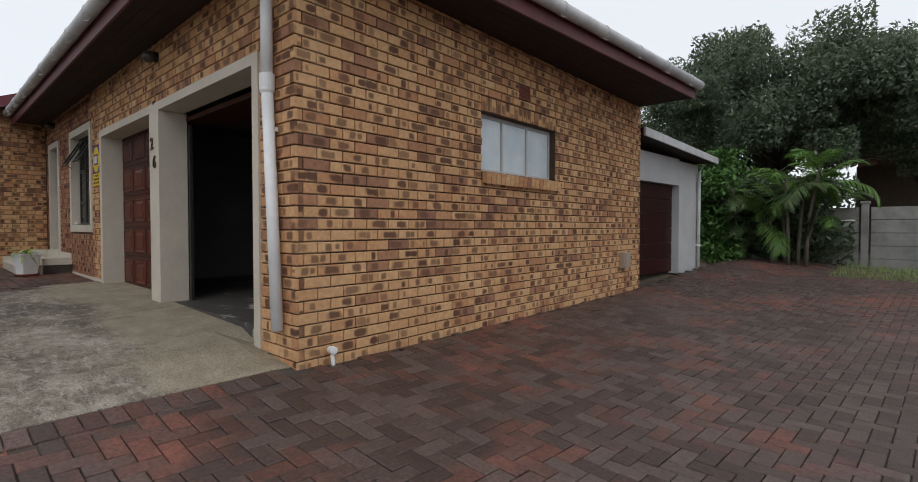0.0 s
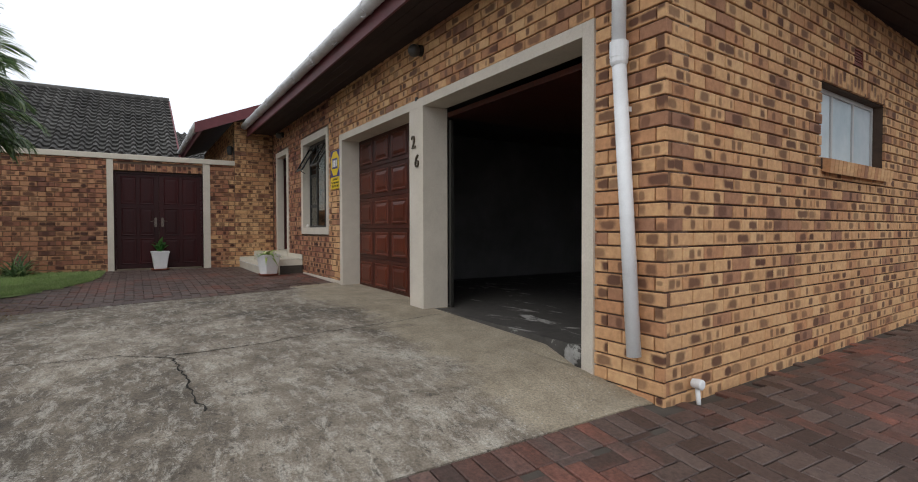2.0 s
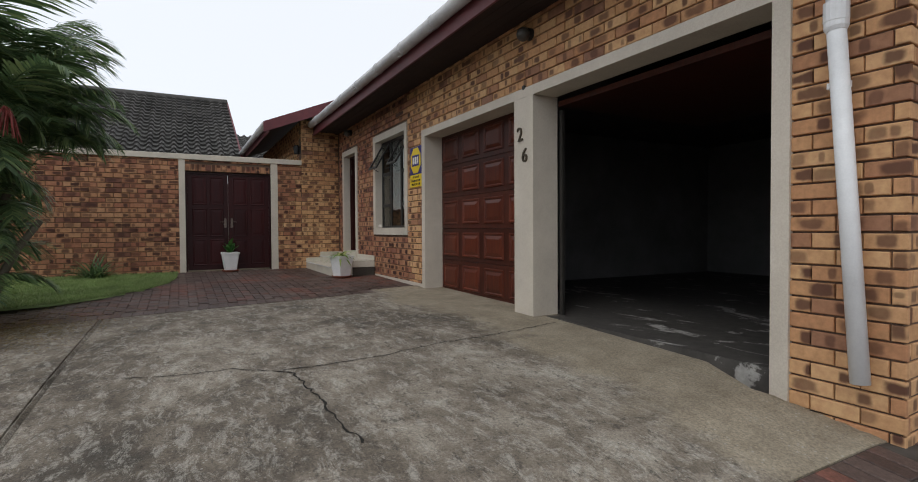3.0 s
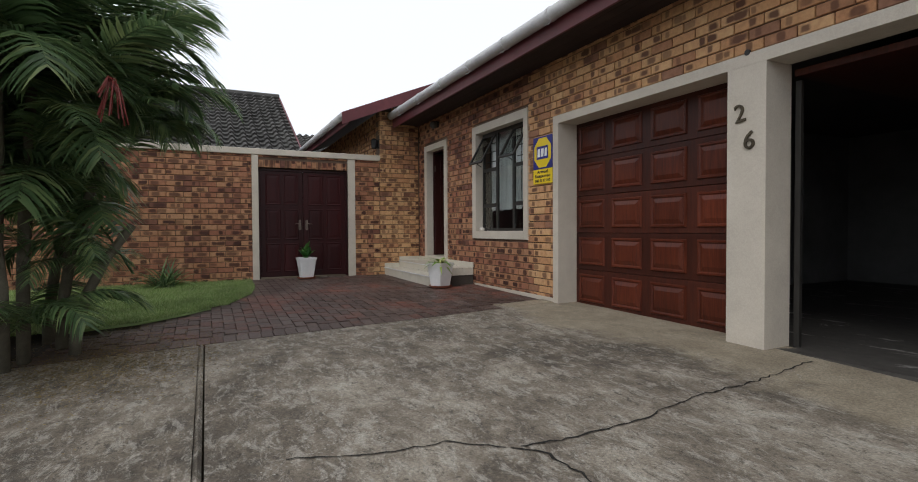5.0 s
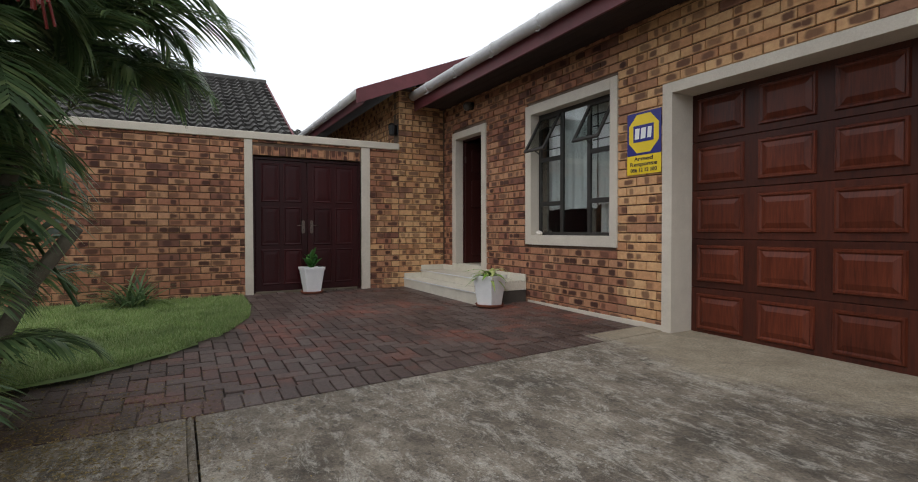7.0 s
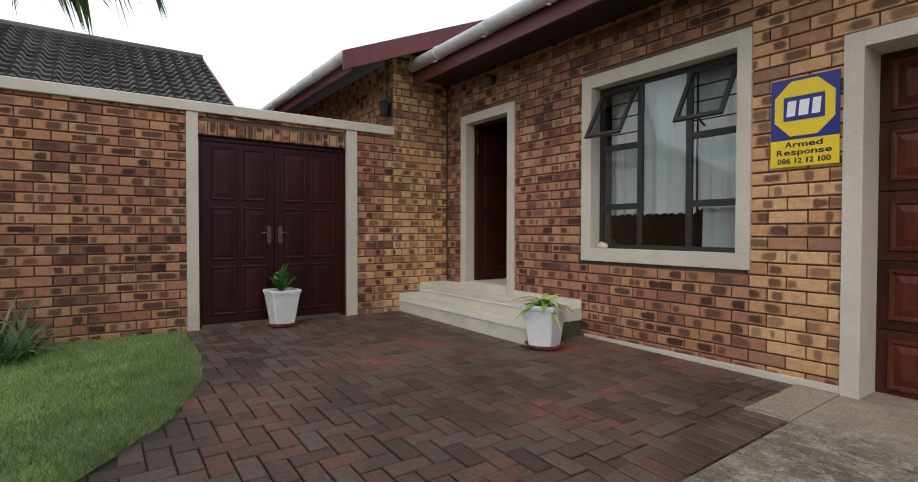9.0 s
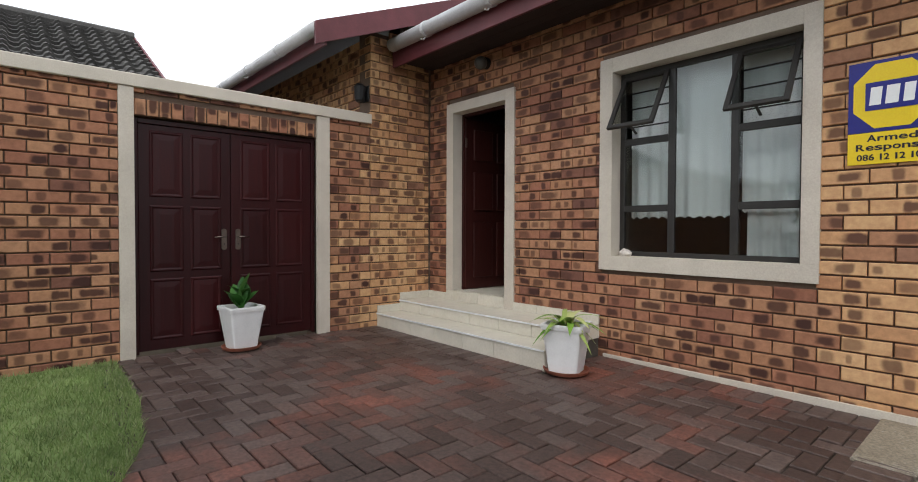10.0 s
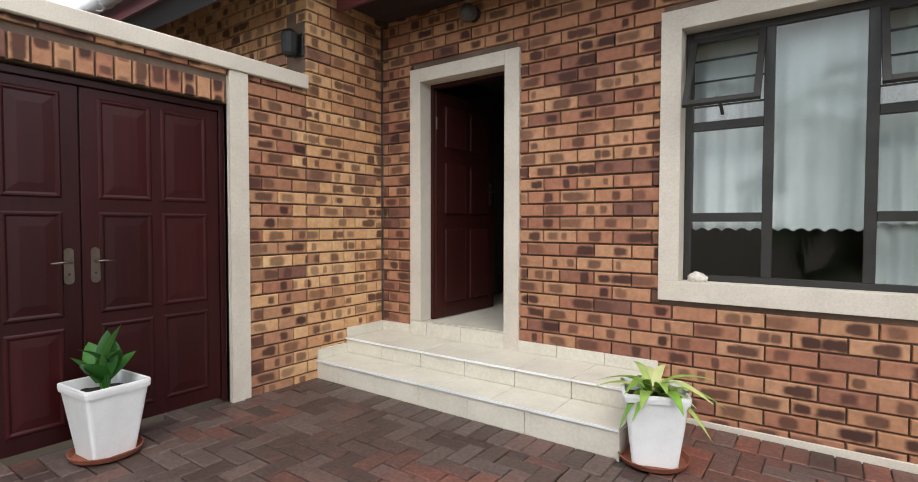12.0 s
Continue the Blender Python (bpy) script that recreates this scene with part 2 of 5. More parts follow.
def paver_material():
    k = Mat("clay_paver", 0.7, 0, 0.4)
    r = k.rand()
    r2 = k.math("FRACT", k.math("MULTIPLY", r, 53.0))
    stain = k.noise(0.75, 5, 0.6, dist=0.4)
    red = k.ramp(r, [(0.0, (0.20, 0.072, 0.050)), (0.4, (0.26, 0.095, 0.066)), (0.75, (0.16, 0.062, 0.047)), (1.0, (0.15, 0.085, 0.068))])
    grey = k.ramp(r, [(0.0, (0.058, 0.036, 0.030)), (0.5, (0.080, 0.052, 0.044)), (1.0, (0.115, 0.082, 0.071))])
    f = k.math("ADD", k.math("MULTIPLY", stain, 1.25), k.math("MULTIPLY", r2, 0.17))
    col = k.mix(k.ramp(f, [(0.72, 0.0), (1.0, 1.0)]), grey, red)
    fine = k.noise(45.0, 5, 0.7)
    col = k.mix(0.55, col, k.ramp(fine, [(0.35, 0.15), (0.65, 0.8)]), "OVERLAY")
    k.color(col)
    k.rough(k.math("ADD", k.math("MULTIPLY", stain, 0.5), 0.28))
    k.bump(fine, 0.4, 0.005)
    return k.m


def roof_material(name, a, b):
    k = Mat(name, 0.8, 0, 0.3)
    v = k.noise(1.2, 5, 0.65)
    fine = k.noise(30, 4, 0.7)
    c = k.mix(0.5, k.ramp(v, [(0.3, a), (0.7, b)]), k.ramp(fine, [(0.3, 0.2), (0.7, 0.8)]), "OVERLAY")
    k.color(c).bump(fine, 0.3, 0.01)
    return k.m


def leaf_material(name, tones, rough=0.45, trans=0.12):
    k = Mat(name, rough, 0, 0.4)
    r = k.rand()
    c = k.ramp(r, tones)
    c = k.mix(0.5, c, k.ramp(k.noise(3.0, 3), [(0.3, 0.25), (0.7, 0.75)]), "OVERLAY")
    k.color(c)
    k.b.inputs["Transmission Weight"].default_value = 0.0
    tr = k.t.nodes.new("ShaderNodeBsdfTranslucent")
    k.link(c, tr.inputs["Color"])
    mx = k.t.nodes.new("ShaderNodeMixShader")
    mx.inputs[0].default_value = trans
    k.link(k.b.outputs[0], mx.inputs[1])
    k.link(tr.outputs[0], mx.inputs[2])
    k.link(mx.outputs[0], k.t.nodes["Material Output"].inputs["Surface"])
    return k.m


CONCRETE = concrete_material()
PAVER = paver_material()
ROOF_DARK = roof_material("dark_grey_roof_tile", (0.038, 0.036, 0.034), (0.11, 0.105, 0.098))
ROOF_BROWN = roof_material("brown_roof_tile", (0.09, 0.05, 0.035), (0.16, 0.09, 0.06))
PALM_LEAF = leaf_material("palm_leaflet", [(0.0, (0.06, 0.105, 0.045)), (0.6, (0.115, 0.19, 0.08)), (1.0, (0.23, 0.29, 0.12))], 0.35, 0.48)
PALM_BRIGHT = leaf_material("young_palm_leaflet", [(0.0, (0.07, 0.15, 0.03)), (1.0, (0.15, 0.27, 0.06))], 0.4, 0.35)
TREE_LEAF = leaf_material("tree_leaf", [(0.0, (0.065, 0.10, 0.055)), (0.6, (0.12, 0.165, 0.095)), (1.0, (0.20, 0.245, 0.16))], 0.35, 0.42)
HEDGE_LEAF = leaf_material("hedge_leaf", [(0.0, (0.03, 0.08, 0.015)), (1.0, (0.09, 0.2, 0.04))])
DRY_LEAF = leaf_material("dry_palm_leaflet", [(0.0, (0.12, 0.08, 0.03)), (1.0, (0.30, 0.22, 0.08))])
SEED_RED = plain("red_palm_seed_stalk", (0.15, 0.012, 0.008), 0.5, var=0.3)
GRASS = leaf_material("lawn_blade", [(0.0, (0.15, 0.235, 0.07)), (0.6, (0.25, 0.345, 0.12)), (1.0, (0.40, 0.44, 0.22))], 0.6, 0.25)
POT_LEAF = leaf_material("glossy_green_leaf", [(0.0, (0.035, 0.13, 0.025)), (0.6, (0.07, 0.23, 0.045)), (1.0, (0.16, 0.34, 0.09))], 0.3, 0.3)
POT_LEAF_LIME = leaf_material("lime_striped_leaf", [(0.0, (0.12, 0.26, 0.03)), (0.5, (0.22, 0.38, 0.06)), (0.8, (0.42, 0.5, 0.16)), (1.0, (0.55, 0.55, 0.26))], 0.35)
CRACK = plain("dark_crack", (0.018, 0.016, 0.013), 0.95)


def glass_material():
    k = Mat("window_glass", 0.03, 0, 0.5)
    gl = k.t.nodes.new("ShaderNodeBsdfGlossy")
    gl.inputs["Roughness"].default_value = 0.02
    tr = k.t.nodes.new("ShaderNodeBsdfTransparent")
    tr.inputs["Color"].default_value = (0.86, 0.89, 0.88, 1)
    fr = k.t.nodes.new("ShaderNodeFresnel")
    fr.inputs["IOR"].default_value = 1.5
    mx = k.t.nodes.new("ShaderNodeMixShader")
    k.link(k.math("MINIMUM", fr.outputs[0], 0.22), mx.inputs[0])
    k.link(tr.outputs[0], mx.inputs[1])
    k.link(gl.outputs[0], mx.inputs[2])
    k.link(mx.outputs[0], k.t.nodes["Material Output"].inputs["Surface"])
    return k.m


def lace_material():
    k = Mat("white_net_curtain", 0.9, 0, 0.1)
    k.color((0.86, 0.87, 0.88))
    tr = k.t.nodes.new("ShaderNodeBsdfTransparent")
    mx = k.t.nodes.new("ShaderNodeMixShader")
    vor = k.t.nodes.new("ShaderNodeTexVoronoi")
    vor.inputs["Scale"].default_value = 125.0
    k.link(k.coord(), vor.inputs["Vector"])
    k.link(k.ramp(vor.outputs["Distance"], [(0.12, 0.58), (0.42, 0.97)]), mx.inputs[0])
    k.link(tr.outputs[0], mx.inputs[1])
    k.link(k.b.outputs[0], mx.inputs[2])
    k.link(mx.outputs[0], k.t.nodes["Material Output"].inputs["Surface"])
    return k.m


def frosted_material():
    k = Mat("pale_blue_obscured_glass", 0.25, 0, 0.5)
    n = k.noise(2.5, 4, 0.6)
    k.color(k.ramp(n, [(0.3, (0.46, 0.55, 0.60)), (0.7, (0.66, 0.73, 0.76))]))
    k.bump(k.noise(60, 2), 0.1, 0.003)
    return k.m


def garage_floor_material():
    k = Mat("worn_painted_garage_floor", 0.6, 0, 0.4)
    a = k.noise(1.6, 6, 0.7, k.coord(True, (1, 2.2, 1)), dist=0.8)
    col = k.mix(k.ramp(a, [(0.58, 0.0), (0.63, 1.0)]), (0.065, 0.06, 0.055), (0.36, 0.35, 0.33))
    k.color(k.mix(0.5, col, k.ramp(k.noise(12, 4), [(0.3, 0.25), (0.7, 0.75)]), "OVERLAY"))
    k.bump(a, 0.1, 0.003)
    return k.m


GLASS, LACE, FROSTED, GARAGE_FLOOR = glass_material(), lace_material(), frosted_material(), garage_floor_material()

# ---- builders ----


def mesh_of(name, verts, faces, mat, smooth=False):
    me = bpy.data.meshes.new(name)
    me.from_pydata(verts, [], faces)
    me.materials.append(mat)
    if smooth:
        me.shade_smooth()
    return me


def part(name, bm, mat, parent=None, label="", smooth=False):
    me = bpy.data.meshes.new(name)
    bmesh.ops.recalc_face_normals(bm, faces=bm.faces)
    bm.to_mesh(me)
    bm.free()
    me.materials.append(mat)
    if smooth:
        me.shade_smooth()
    ob = new(name, me)
    if parent:
        ob.parent = parent
    if label:
        tagged(ob, label)
    return ob


def add_box(bm, lo, hi, bevel=0.0):
    vs = [bm.verts.new((x, y, z)) for x in (lo[0], hi[0]) for y in (lo[1], hi[1]) for z in (lo[2], hi[2])]
    fs = [bm.faces.new([vs[i] for i in q]) for q in ((0, 1, 3, 2), (4, 6, 7, 5), (0, 4, 5, 1), (2, 3, 7, 6), (0, 2, 6, 4), (1, 5, 7, 3))]
    if bevel:
        es = {e for f in fs for e in f.edges}
        bmesh.ops.bevel(bm, geom=list(es), offset=bevel, segments=1, affect="EDGES", profile=0.5)
    return bm


def boxes(*items, bevel=0.0):
    bm = bmesh.new()
    for lo, hi in items:
        add_box(bm, lo, hi, bevel)
    return bm


def tube(points, radius, sides=10, taper=1.0, cap=True):
    bm = bmesh.new()
    rings = []
    for i, p in enumerate(points):
        p = Vector(p)
        a = Vector(points[max(0, i - 1)])
        b = Vector(points[min(len(points) - 1, i + 1)])
        d = (b - a).normalized()
        s = d.orthogonal().normalized() if abs(d.z) > 0.99 else d.cross(Vector((0, 0, 1))).normalized()
        u = d.cross(s)
        r = radius[i] if isinstance(radius, (list, tuple)) else radius * (1 + (taper - 1) * i / max(1, len(points) - 1))
        rings.append([bm.verts.new(p + r * (math.cos(k * math.tau / sides) * s + math.sin(k * math.tau / sides) * u)) for k in range(sides)])
    for a, b in zip(rings, rings[1:]):
        for k in range(sides):
            bm.faces.new((a[k], a[(k + 1) % sides], b[(k + 1) % sides], b[k]))
    if cap:
        bm.faces.new(rings[0])
        bm.faces.new(rings[-1][::-1])
    return bm


def thing(name, label, category, at=(0, 0, 0), group="", kind=""):
    ob = new(name)
    ob.location = at
    return tagged(ob, label, category, group, kind)


def lerp(x, table):
    if x <= table[0][0]:
        return table[0][1]
    for (a, u), (b, v) in zip(table, table[1:]):
        if x <= b:
            return u + (v - u) * (x - a) / (b - a)
    return table[-1][1]


# Heights of the ground, falling from the entrance towards the side drive.
FRONT, SIDE, GATE_X, WING_Y = 2.18, -2.13, -11.655, 1.43
SKEW = 4.0    # degrees by which the side wall turns from square


def side_pose():
    return Matrix.Translation((SIDE, FRONT, 0)) @ Matrix.Rotation(radians(SKEW), 4, "Z") @ Matrix.Translation((-SIDE, -FRONT, 0))


def on_side(ob):
    """Turn a thing built square on the side wall onto its true line."""
    ob.matrix_world = side_pose() @ ob.matrix_basis
    return ob


def side_x(y):
    return SIDE - math.tan(radians(SKEW)) * (y - FRONT)


BASE = ((-11.7, 0.46), (-9.4, 0.455), (-7.45, 0.43), (-5.0, 0.405), (-2.75, 0.335), (-2.2, 0.225), (-1.5, 0.13), (0.0, 0.0), (4.0, -0.10), (8.0, -0.12))
FALL = ((-11.7, 0.0), (-9.4, 0.012), (-7.5, 0.034), (-2.75, 0.034), (-2.2, 0.02), (0.0, 0.0))


def ground_z(x, y):
    if y > FRONT + 0.03:
        x = max(x, -2.0) if x > -3.2 else x
    z = lerp(x, BASE) + lerp(x, FALL) * max(-8.0, min(0.0, y - FRONT))
    if y > 8.3:
        z += 0.04 * min(7.0, y - 8.3)
    return z


def strip_values(a, b, step):
    n = max(1, round((b - a) / step))
    return [a + (b - a) * i / n for i in range(n + 1)]


def sheet(name, xs, ys, mat, lift, bottom=None):
    bm = bmesh.new()
    g = [[bm.verts.new((x, y, ground_z(x, y) + lift)) for y in ys] for x in xs]
    for i in range(len(xs) - 1):
        for j in range(len(ys) - 1):
            bm.faces.new((g[i][j], g[i + 1][j], g[i + 1][j + 1], g[i][j + 1]))
    if bottom:
        ret = bmesh.ops.extrude_face_region(bm, geom=list(bm.faces))
        for v in ret["geom"]:
            if isinstance(v, bmesh.types.BMVert):
                v.co.z -= bottom
    return part(name, bm, mat)


# ---- ground ----
gx = [-900, -200, -60, -25, -16] + strip_values(-12, 8, 0.5) + [14, 30, 80, 300, 900]
gy = [-900, -200, -60, -25] + strip_values(-9, 17, 0.65) + [25, 60, 200, 900]
ground = tagged(sheet("ground", gx, gy, EARTH, -0.10), "bare brown earth under and beyond the plot", "ground", kind="structure")

# driveway: two slabs with an open joint between them
JOINT_Y = -1.456
slab_x = strip_values(-7.45, -2.75, 0.45) + strip_values(-2.75, -2.2, 0.1)[1:]
slabs = []
for ys in (strip_values(JOINT_Y + 0.026, FRONT + 0.24, 0.4), strip_values(-8.0, JOINT_Y - 0.022, 0.5)):
    s = sheet("driveway_slab", slab_x, ys, CONCRETE, 0.0, 0.12)
    slabs.append(tagged(s, "weathered stained grey concrete driveway slab", "driveway", "driveway slabs", "structure"))
apron = sheet("concrete_apron", strip_values(-7.685, -7.454, 0.1), strip_values(1.50, FRONT - 0.004, 0.2), CONCRETE, 0.004, 0.1)
tagged(apron, "pale concrete apron corner beside the garage wall", "apron", kind="structure")
joint = bmesh.new()
jv = [[joint.verts.new((x, y, ground_z(x, y) + (0.007 if abs(y - JOINT_Y) < 0.01 else -0.012))) for y in (JOINT_Y - 0.02, JOINT_Y, JOINT_Y + 0.016)] for x in slab_x]
for a, b in zip(jv, jv[1:]):
    for j in range(2):
        joint.faces.new((a[j], b[j], b[j + 1], a[j + 1]))
part("joint_filler", joint, CONCRETE, slabs[0], "raised mortar filler in the slab joint")


def crack(points, width):
    rng = random.Random(len(points))
    pts = []
    for (x0, y0), (x1, y1) in zip(points, points[1:]):
        n = max(3, int(math.hypot(x1 - x0, y1 - y0) / 0.04))
        for i in range(n):
            f = i / n
            pts.append((x0 + (x1 - x0) * f + rng.uniform(-0.014, 0.014), y0 + (y1 - y0) * f + rng.uniform(-0.014, 0.014)))
    bm = bmesh.new()
    row = []
    for i, (x, y) in enumerate(pts):
        w = width * rng.uniform(0.3, 1.0)
        a, b = pts[max(0, i - 1)], pts[min(len(pts) - 1, i + 1)]
        d = Vector((b[1] - a[1], a[0] - b[0])).normalized() * w
        z = ground_z(x, y) + 0.004
        row.append((bm.verts.new((x + d.x, y + d.y, z)), bm.verts.new((x - d.x, y - d.y, z))))
    for a, b in zip(row, row[1:]):
        bm.faces.new((a[0], b[0], b[1], a[1]))
    return part("crack", bm, CRACK, slabs[0], "dark wandering crack in the concrete")


CRACKS = (((-4.62, 2.15), (-4.55, 1.5), (-4.55, 1.0), (-4.47, 0.5), (-4.46, 0.1), (-4.52, -0.22)), ((-4.52, -0.22), (-4.40, -0.1), (-3.9, -0.07), (-3.46, -0.05), (-3.16, -0.01)), ((-4.52, -0.22), (-4.7, -0.42), (-4.75, -0.76), (-4.9, -1.14)))
for pts in CRACKS:
    crack(pts, 0.008)

# ---- brick walls ----
COURSE, PITCH, BL, BH = 0.085, 0.232, 0.2232, 0.0738
brick_meshes = {}


def brick_geometry(w, h, d=0.022, e=0.004):
    v = []
    for y, i in ((d, 0), (e, 0), (0, e)):
        v += [(-w / 2 + i, y, -h / 2 + i), (w / 2 - i, y, -h / 2 + i), (w / 2 - i, y, h / 2 - i), (-w / 2 + i, y, h / 2 - i)]
    f = [(8, 9, 10, 11)]
    for r in (0, 4):
        f += [(r + k, r + (k + 1) % 4, r + 4 + (k + 1) % 4, r + 4 + k) for k in range(4)]
    return v, f


def set_uv(me, coords, turned=False):
    layer = me.uv_layers.new(name="UVMap")
    for lp in me.loops:
        x, y, z = coords[lp.vertex_index]
        layer.data[lp.index].uv = (z, x) if turned else (x, z)


def brick_mesh(w, h, mat, d=0.022):
    w, h = round(w, 2) if w < BL - 0.005 else BL, round(h, 3)
    key = (w, h, d, mat.name)
    if key not in brick_meshes:
        v, f = brick_geometry(w, h, d)
        me = mesh_of("brick", v, f, mat)
        set_uv(me, v, h > w)
        brick_meshes[key] = me
    return brick_meshes[key]


brick_jobs = []


def lay(owner, origin, u, n, pieces, near):
    """Queue pieces (centre along u, centre z, width, height, material, proud) on the face at origin; near(u, z) picks those that become objects."""
    brick_jobs.append((owner, Vector(origin), Vector(u), Vector(n), pieces, near))


def courses(u0, u1, z0, z1, holes, tone, first=0.0):
    """Stretcher bond in the given span, cut round the holes."""
    rng = random.Random(int((u0 + z1) * 1000))
    out = []
    k0, k1 = math.floor(z0 / COURSE), math.ceil(z1 / COURSE)
    for k in range(k0, k1):
        zc = (k + 0.5) * COURSE
        cuts = [(a, b) for a, b, lo, hi in holes if lo - 0.02 < zc < hi + 0.02]
        start = first + (k % 2) * PITCH / 2
        i0 = math.floor((u0 - start) / PITCH)
        for i in range(i0, i0 + int((u1 - u0) / PITCH) + 3):
            spans = [(max(u0, start + i * PITCH), min(u1, start + i * PITCH + BL))]
            for a, b in cuts:
                spans = [s for lo, hi in spans for s in ((lo, min(hi, a)), (max(lo, b), hi))]
            for lo, hi in spans:
                if hi - lo > 0.025:
                    out.append(((lo + hi) / 2, zc, hi - lo, BH, tone((lo + hi) / 2, zc), rng.uniform(-0.0015, 0.002)))
    return out


def build_bricks():
    """Lay all queued bricks: the near ones as objects that share meshes, the rest joined."""
    bpy.context.view_layer.update()
    for owner, o, u, n, pieces, near in brick_jobs:
        rot = Matrix((u, -n, (0, 0, 1))).transposed()
        count, rest = 0, {}
        for uc, zc, w, h, mat, proud in pieces:
            at = o + u * uc + n * proud + Vector((0, 0, zc))
            if count < 300 and near(uc, zc):
                ob = new("brick", brick_mesh(w, h, mat))
                ob.matrix_world = Matrix.Translation(at) @ rot.to_4x4()
                ob.parent = owner
                ob.matrix_parent_inverse = owner.matrix_world.inverted()
                count += 1
            else:
                rest.setdefault(mat.name, (mat, []))[1].append((at, w, h))
        for mat, items in rest.values():
            vs, fs, loc = [], [], []
            for at, w, h in items:
                v, f = brick_geometry(w, h)
                b = len(vs)
                vs += [tuple(at + rot @ Vector(p)) for p in v]
                loc += [(p[2], 0, p[0]) if h > w else p for p in v]
                fs += [tuple(i + b for i in q) for q in f]
            me = mesh_of("brickwork", vs, fs, mat)
            set_uv(me, loc)
            ob = tagged(new("brickwork", me), kind="stuff")
            ob.parent = owner
            ob.matrix_parent_inverse = owner.matrix_world.inverted()


def wall(name, items, label, mat=MORTAR):
    return tagged(part(name, boxes(*items), mat), label, "wall", kind="structure")


TOP = 3.42
WX0, WX1, WZ0, WZ1 = -9.35, -8.08, 1.245, 2.655      # front window opening
DX0, DX1, DZ0, DZ1 = -11.235, -10.49, 0.81, 2.655     # front door opening
G1, G2, GZ = (-4.945, -2.745), (-7.36, -5.25), 2.455   # garage openings
Y0, Y1 = FRONT + 0.018, FRONT + 0.24
J = 0.03
core = [((GATE_X - 0.2, Y0, -0.2), (DX0 - J, Y1, TOP)), ((DX0 - J, Y0, DZ1 + J), (DX1 + J, Y1, TOP)), ((DX0 - J, Y0, -0.2), (DX1 + J, Y1, DZ0 - 0.03)),
        ((DX1 + J, Y0, -0.2), (WX0 - J, Y1, TOP)), ((WX0 - J, Y0, -0.2), (WX1 + J, Y1, WZ0 - J)), ((WX0 - J, Y0, WZ1 + J), (WX1 + J, Y1, TOP)),
        ((WX1 + J, Y0, -0.2), (G2[0] - J, Y1, TOP)), ((G2[0] - J, Y0, GZ + J), (G1[1] + J, Y1, TOP)), ((G2[1] + J, Y0, -0.2), (G1[0] - J, Y1, GZ + J)), ((G1[1] + J, Y0, -0.2), (SIDE - 0.02, Y1, TOP))]
wall_front = wall("wall_front", core, "face-brick garage and entrance wall under the eave", MORTAR_PALE)
holes = [(DX0 - 0.1, DX1 + 0.09, 0, DZ1 + 0.09), (WX0 - 0.10, WX1 + 0.08, WZ0 - 0.1, WZ1 + 0.09), (G2[0] - 0.09, G1[1] + 0.09, -1, GZ + 0.08)]
tone_front = lambda u, z: BRICK_RED if u < -7.98 else BRICK_TAN
lay(wall_front, (0, FRONT, 0), (1, 0, 0), (0, -1, 0), courses(GATE_X + 0.012, SIDE, 0.05, TOP, holes, tone_front, SIDE - PITCH * 60 - 0.06), lambda u, z: -9.3 < u < -7.4 and z < 2.9 or u > -2.75)

SY0, SY1, SZ0, SZ1 = 4.345, 5.87, 1.785, 2.39           # side window opening
SIDE_END = 8.69
xa, xb = SIDE - 0.24, SIDE - 0.02
wall_side = wall("wall_side", [((xa, Y1, -0.2), (xb, SY0, TOP)), ((xa, SY0, -0.2), (xb, SY1, SZ0)), ((xa, SY0, SZ1), (xb, SY1, TOP)), ((xa, SY1, -0.2), (xb, SIDE_END, TOP)), ((xa, Y0, -0.2), (xb, Y1, TOP))][:4], "tan face-brick side wall with burnt patches")
side_pieces = courses(FRONT + 0.0125, SIDE_END, -0.05, TOP, [(SY0, SY1, SZ0 - 0.08, SZ1 + 0.125), (5.03, 5.26, 2.66, 2.81)], lambda u, z: BRICK_TAN, FRONT + 0.0125 - PITCH / 4)
on_side(wall_side)
side_pieces += [(SY0 - 0.02 + 0.0425 + i * 0.085, SZ1 + 0.077, 0.076, 0.14, BRICK_TAN, 0.004) for i in range(18)]
lay(wall_side, side_pose() @ Vector((SIDE, 0, 0)), side_pose().to_3x3() @ Vector((0, 1, 0)), side_pose().to_3x3() @ Vector((1, 0, 0)), side_pieces, lambda u, z: u < 4.0 and z < 2.6)

GY0, GY1, GTOP = -0.63, 0.842, 2.30
gx0, gx1 = GATE_X - 0.22, GATE_X - 0.018
wall_gate = wall("wall_gate", [((gx0, -9.0, -0.2), (gx1, GY0, 2.50)), ((gx0, GY0, GTOP), (gx1, GY1, 2.50)), ((gx0, GY1, -0.2), (gx1, WING_Y, 2.50)), ((gx0, WING_Y, -0.2), (gx1, 1.8, 3.44)), ((gx0, 1.8, -0.2), (gx1, Y0 - 0.003, 3.6))], "red-brown brick boundary wall with a plastered coping", MORTAR_PALE)
tone_gate = lambda u, z: BRICK_TAN if u > 1.35 or (u > 0.95 and z < 1.9 and (u * 7 + z * 5) % 1 > 0.6) else BRICK_RED
gate_pieces = courses(-9.0, WING_Y, 0.2, 2.50, [(GY0 - 0.1, GY1 + 0.12, -1, GTOP + 0.13)], tone_gate, 0.03)
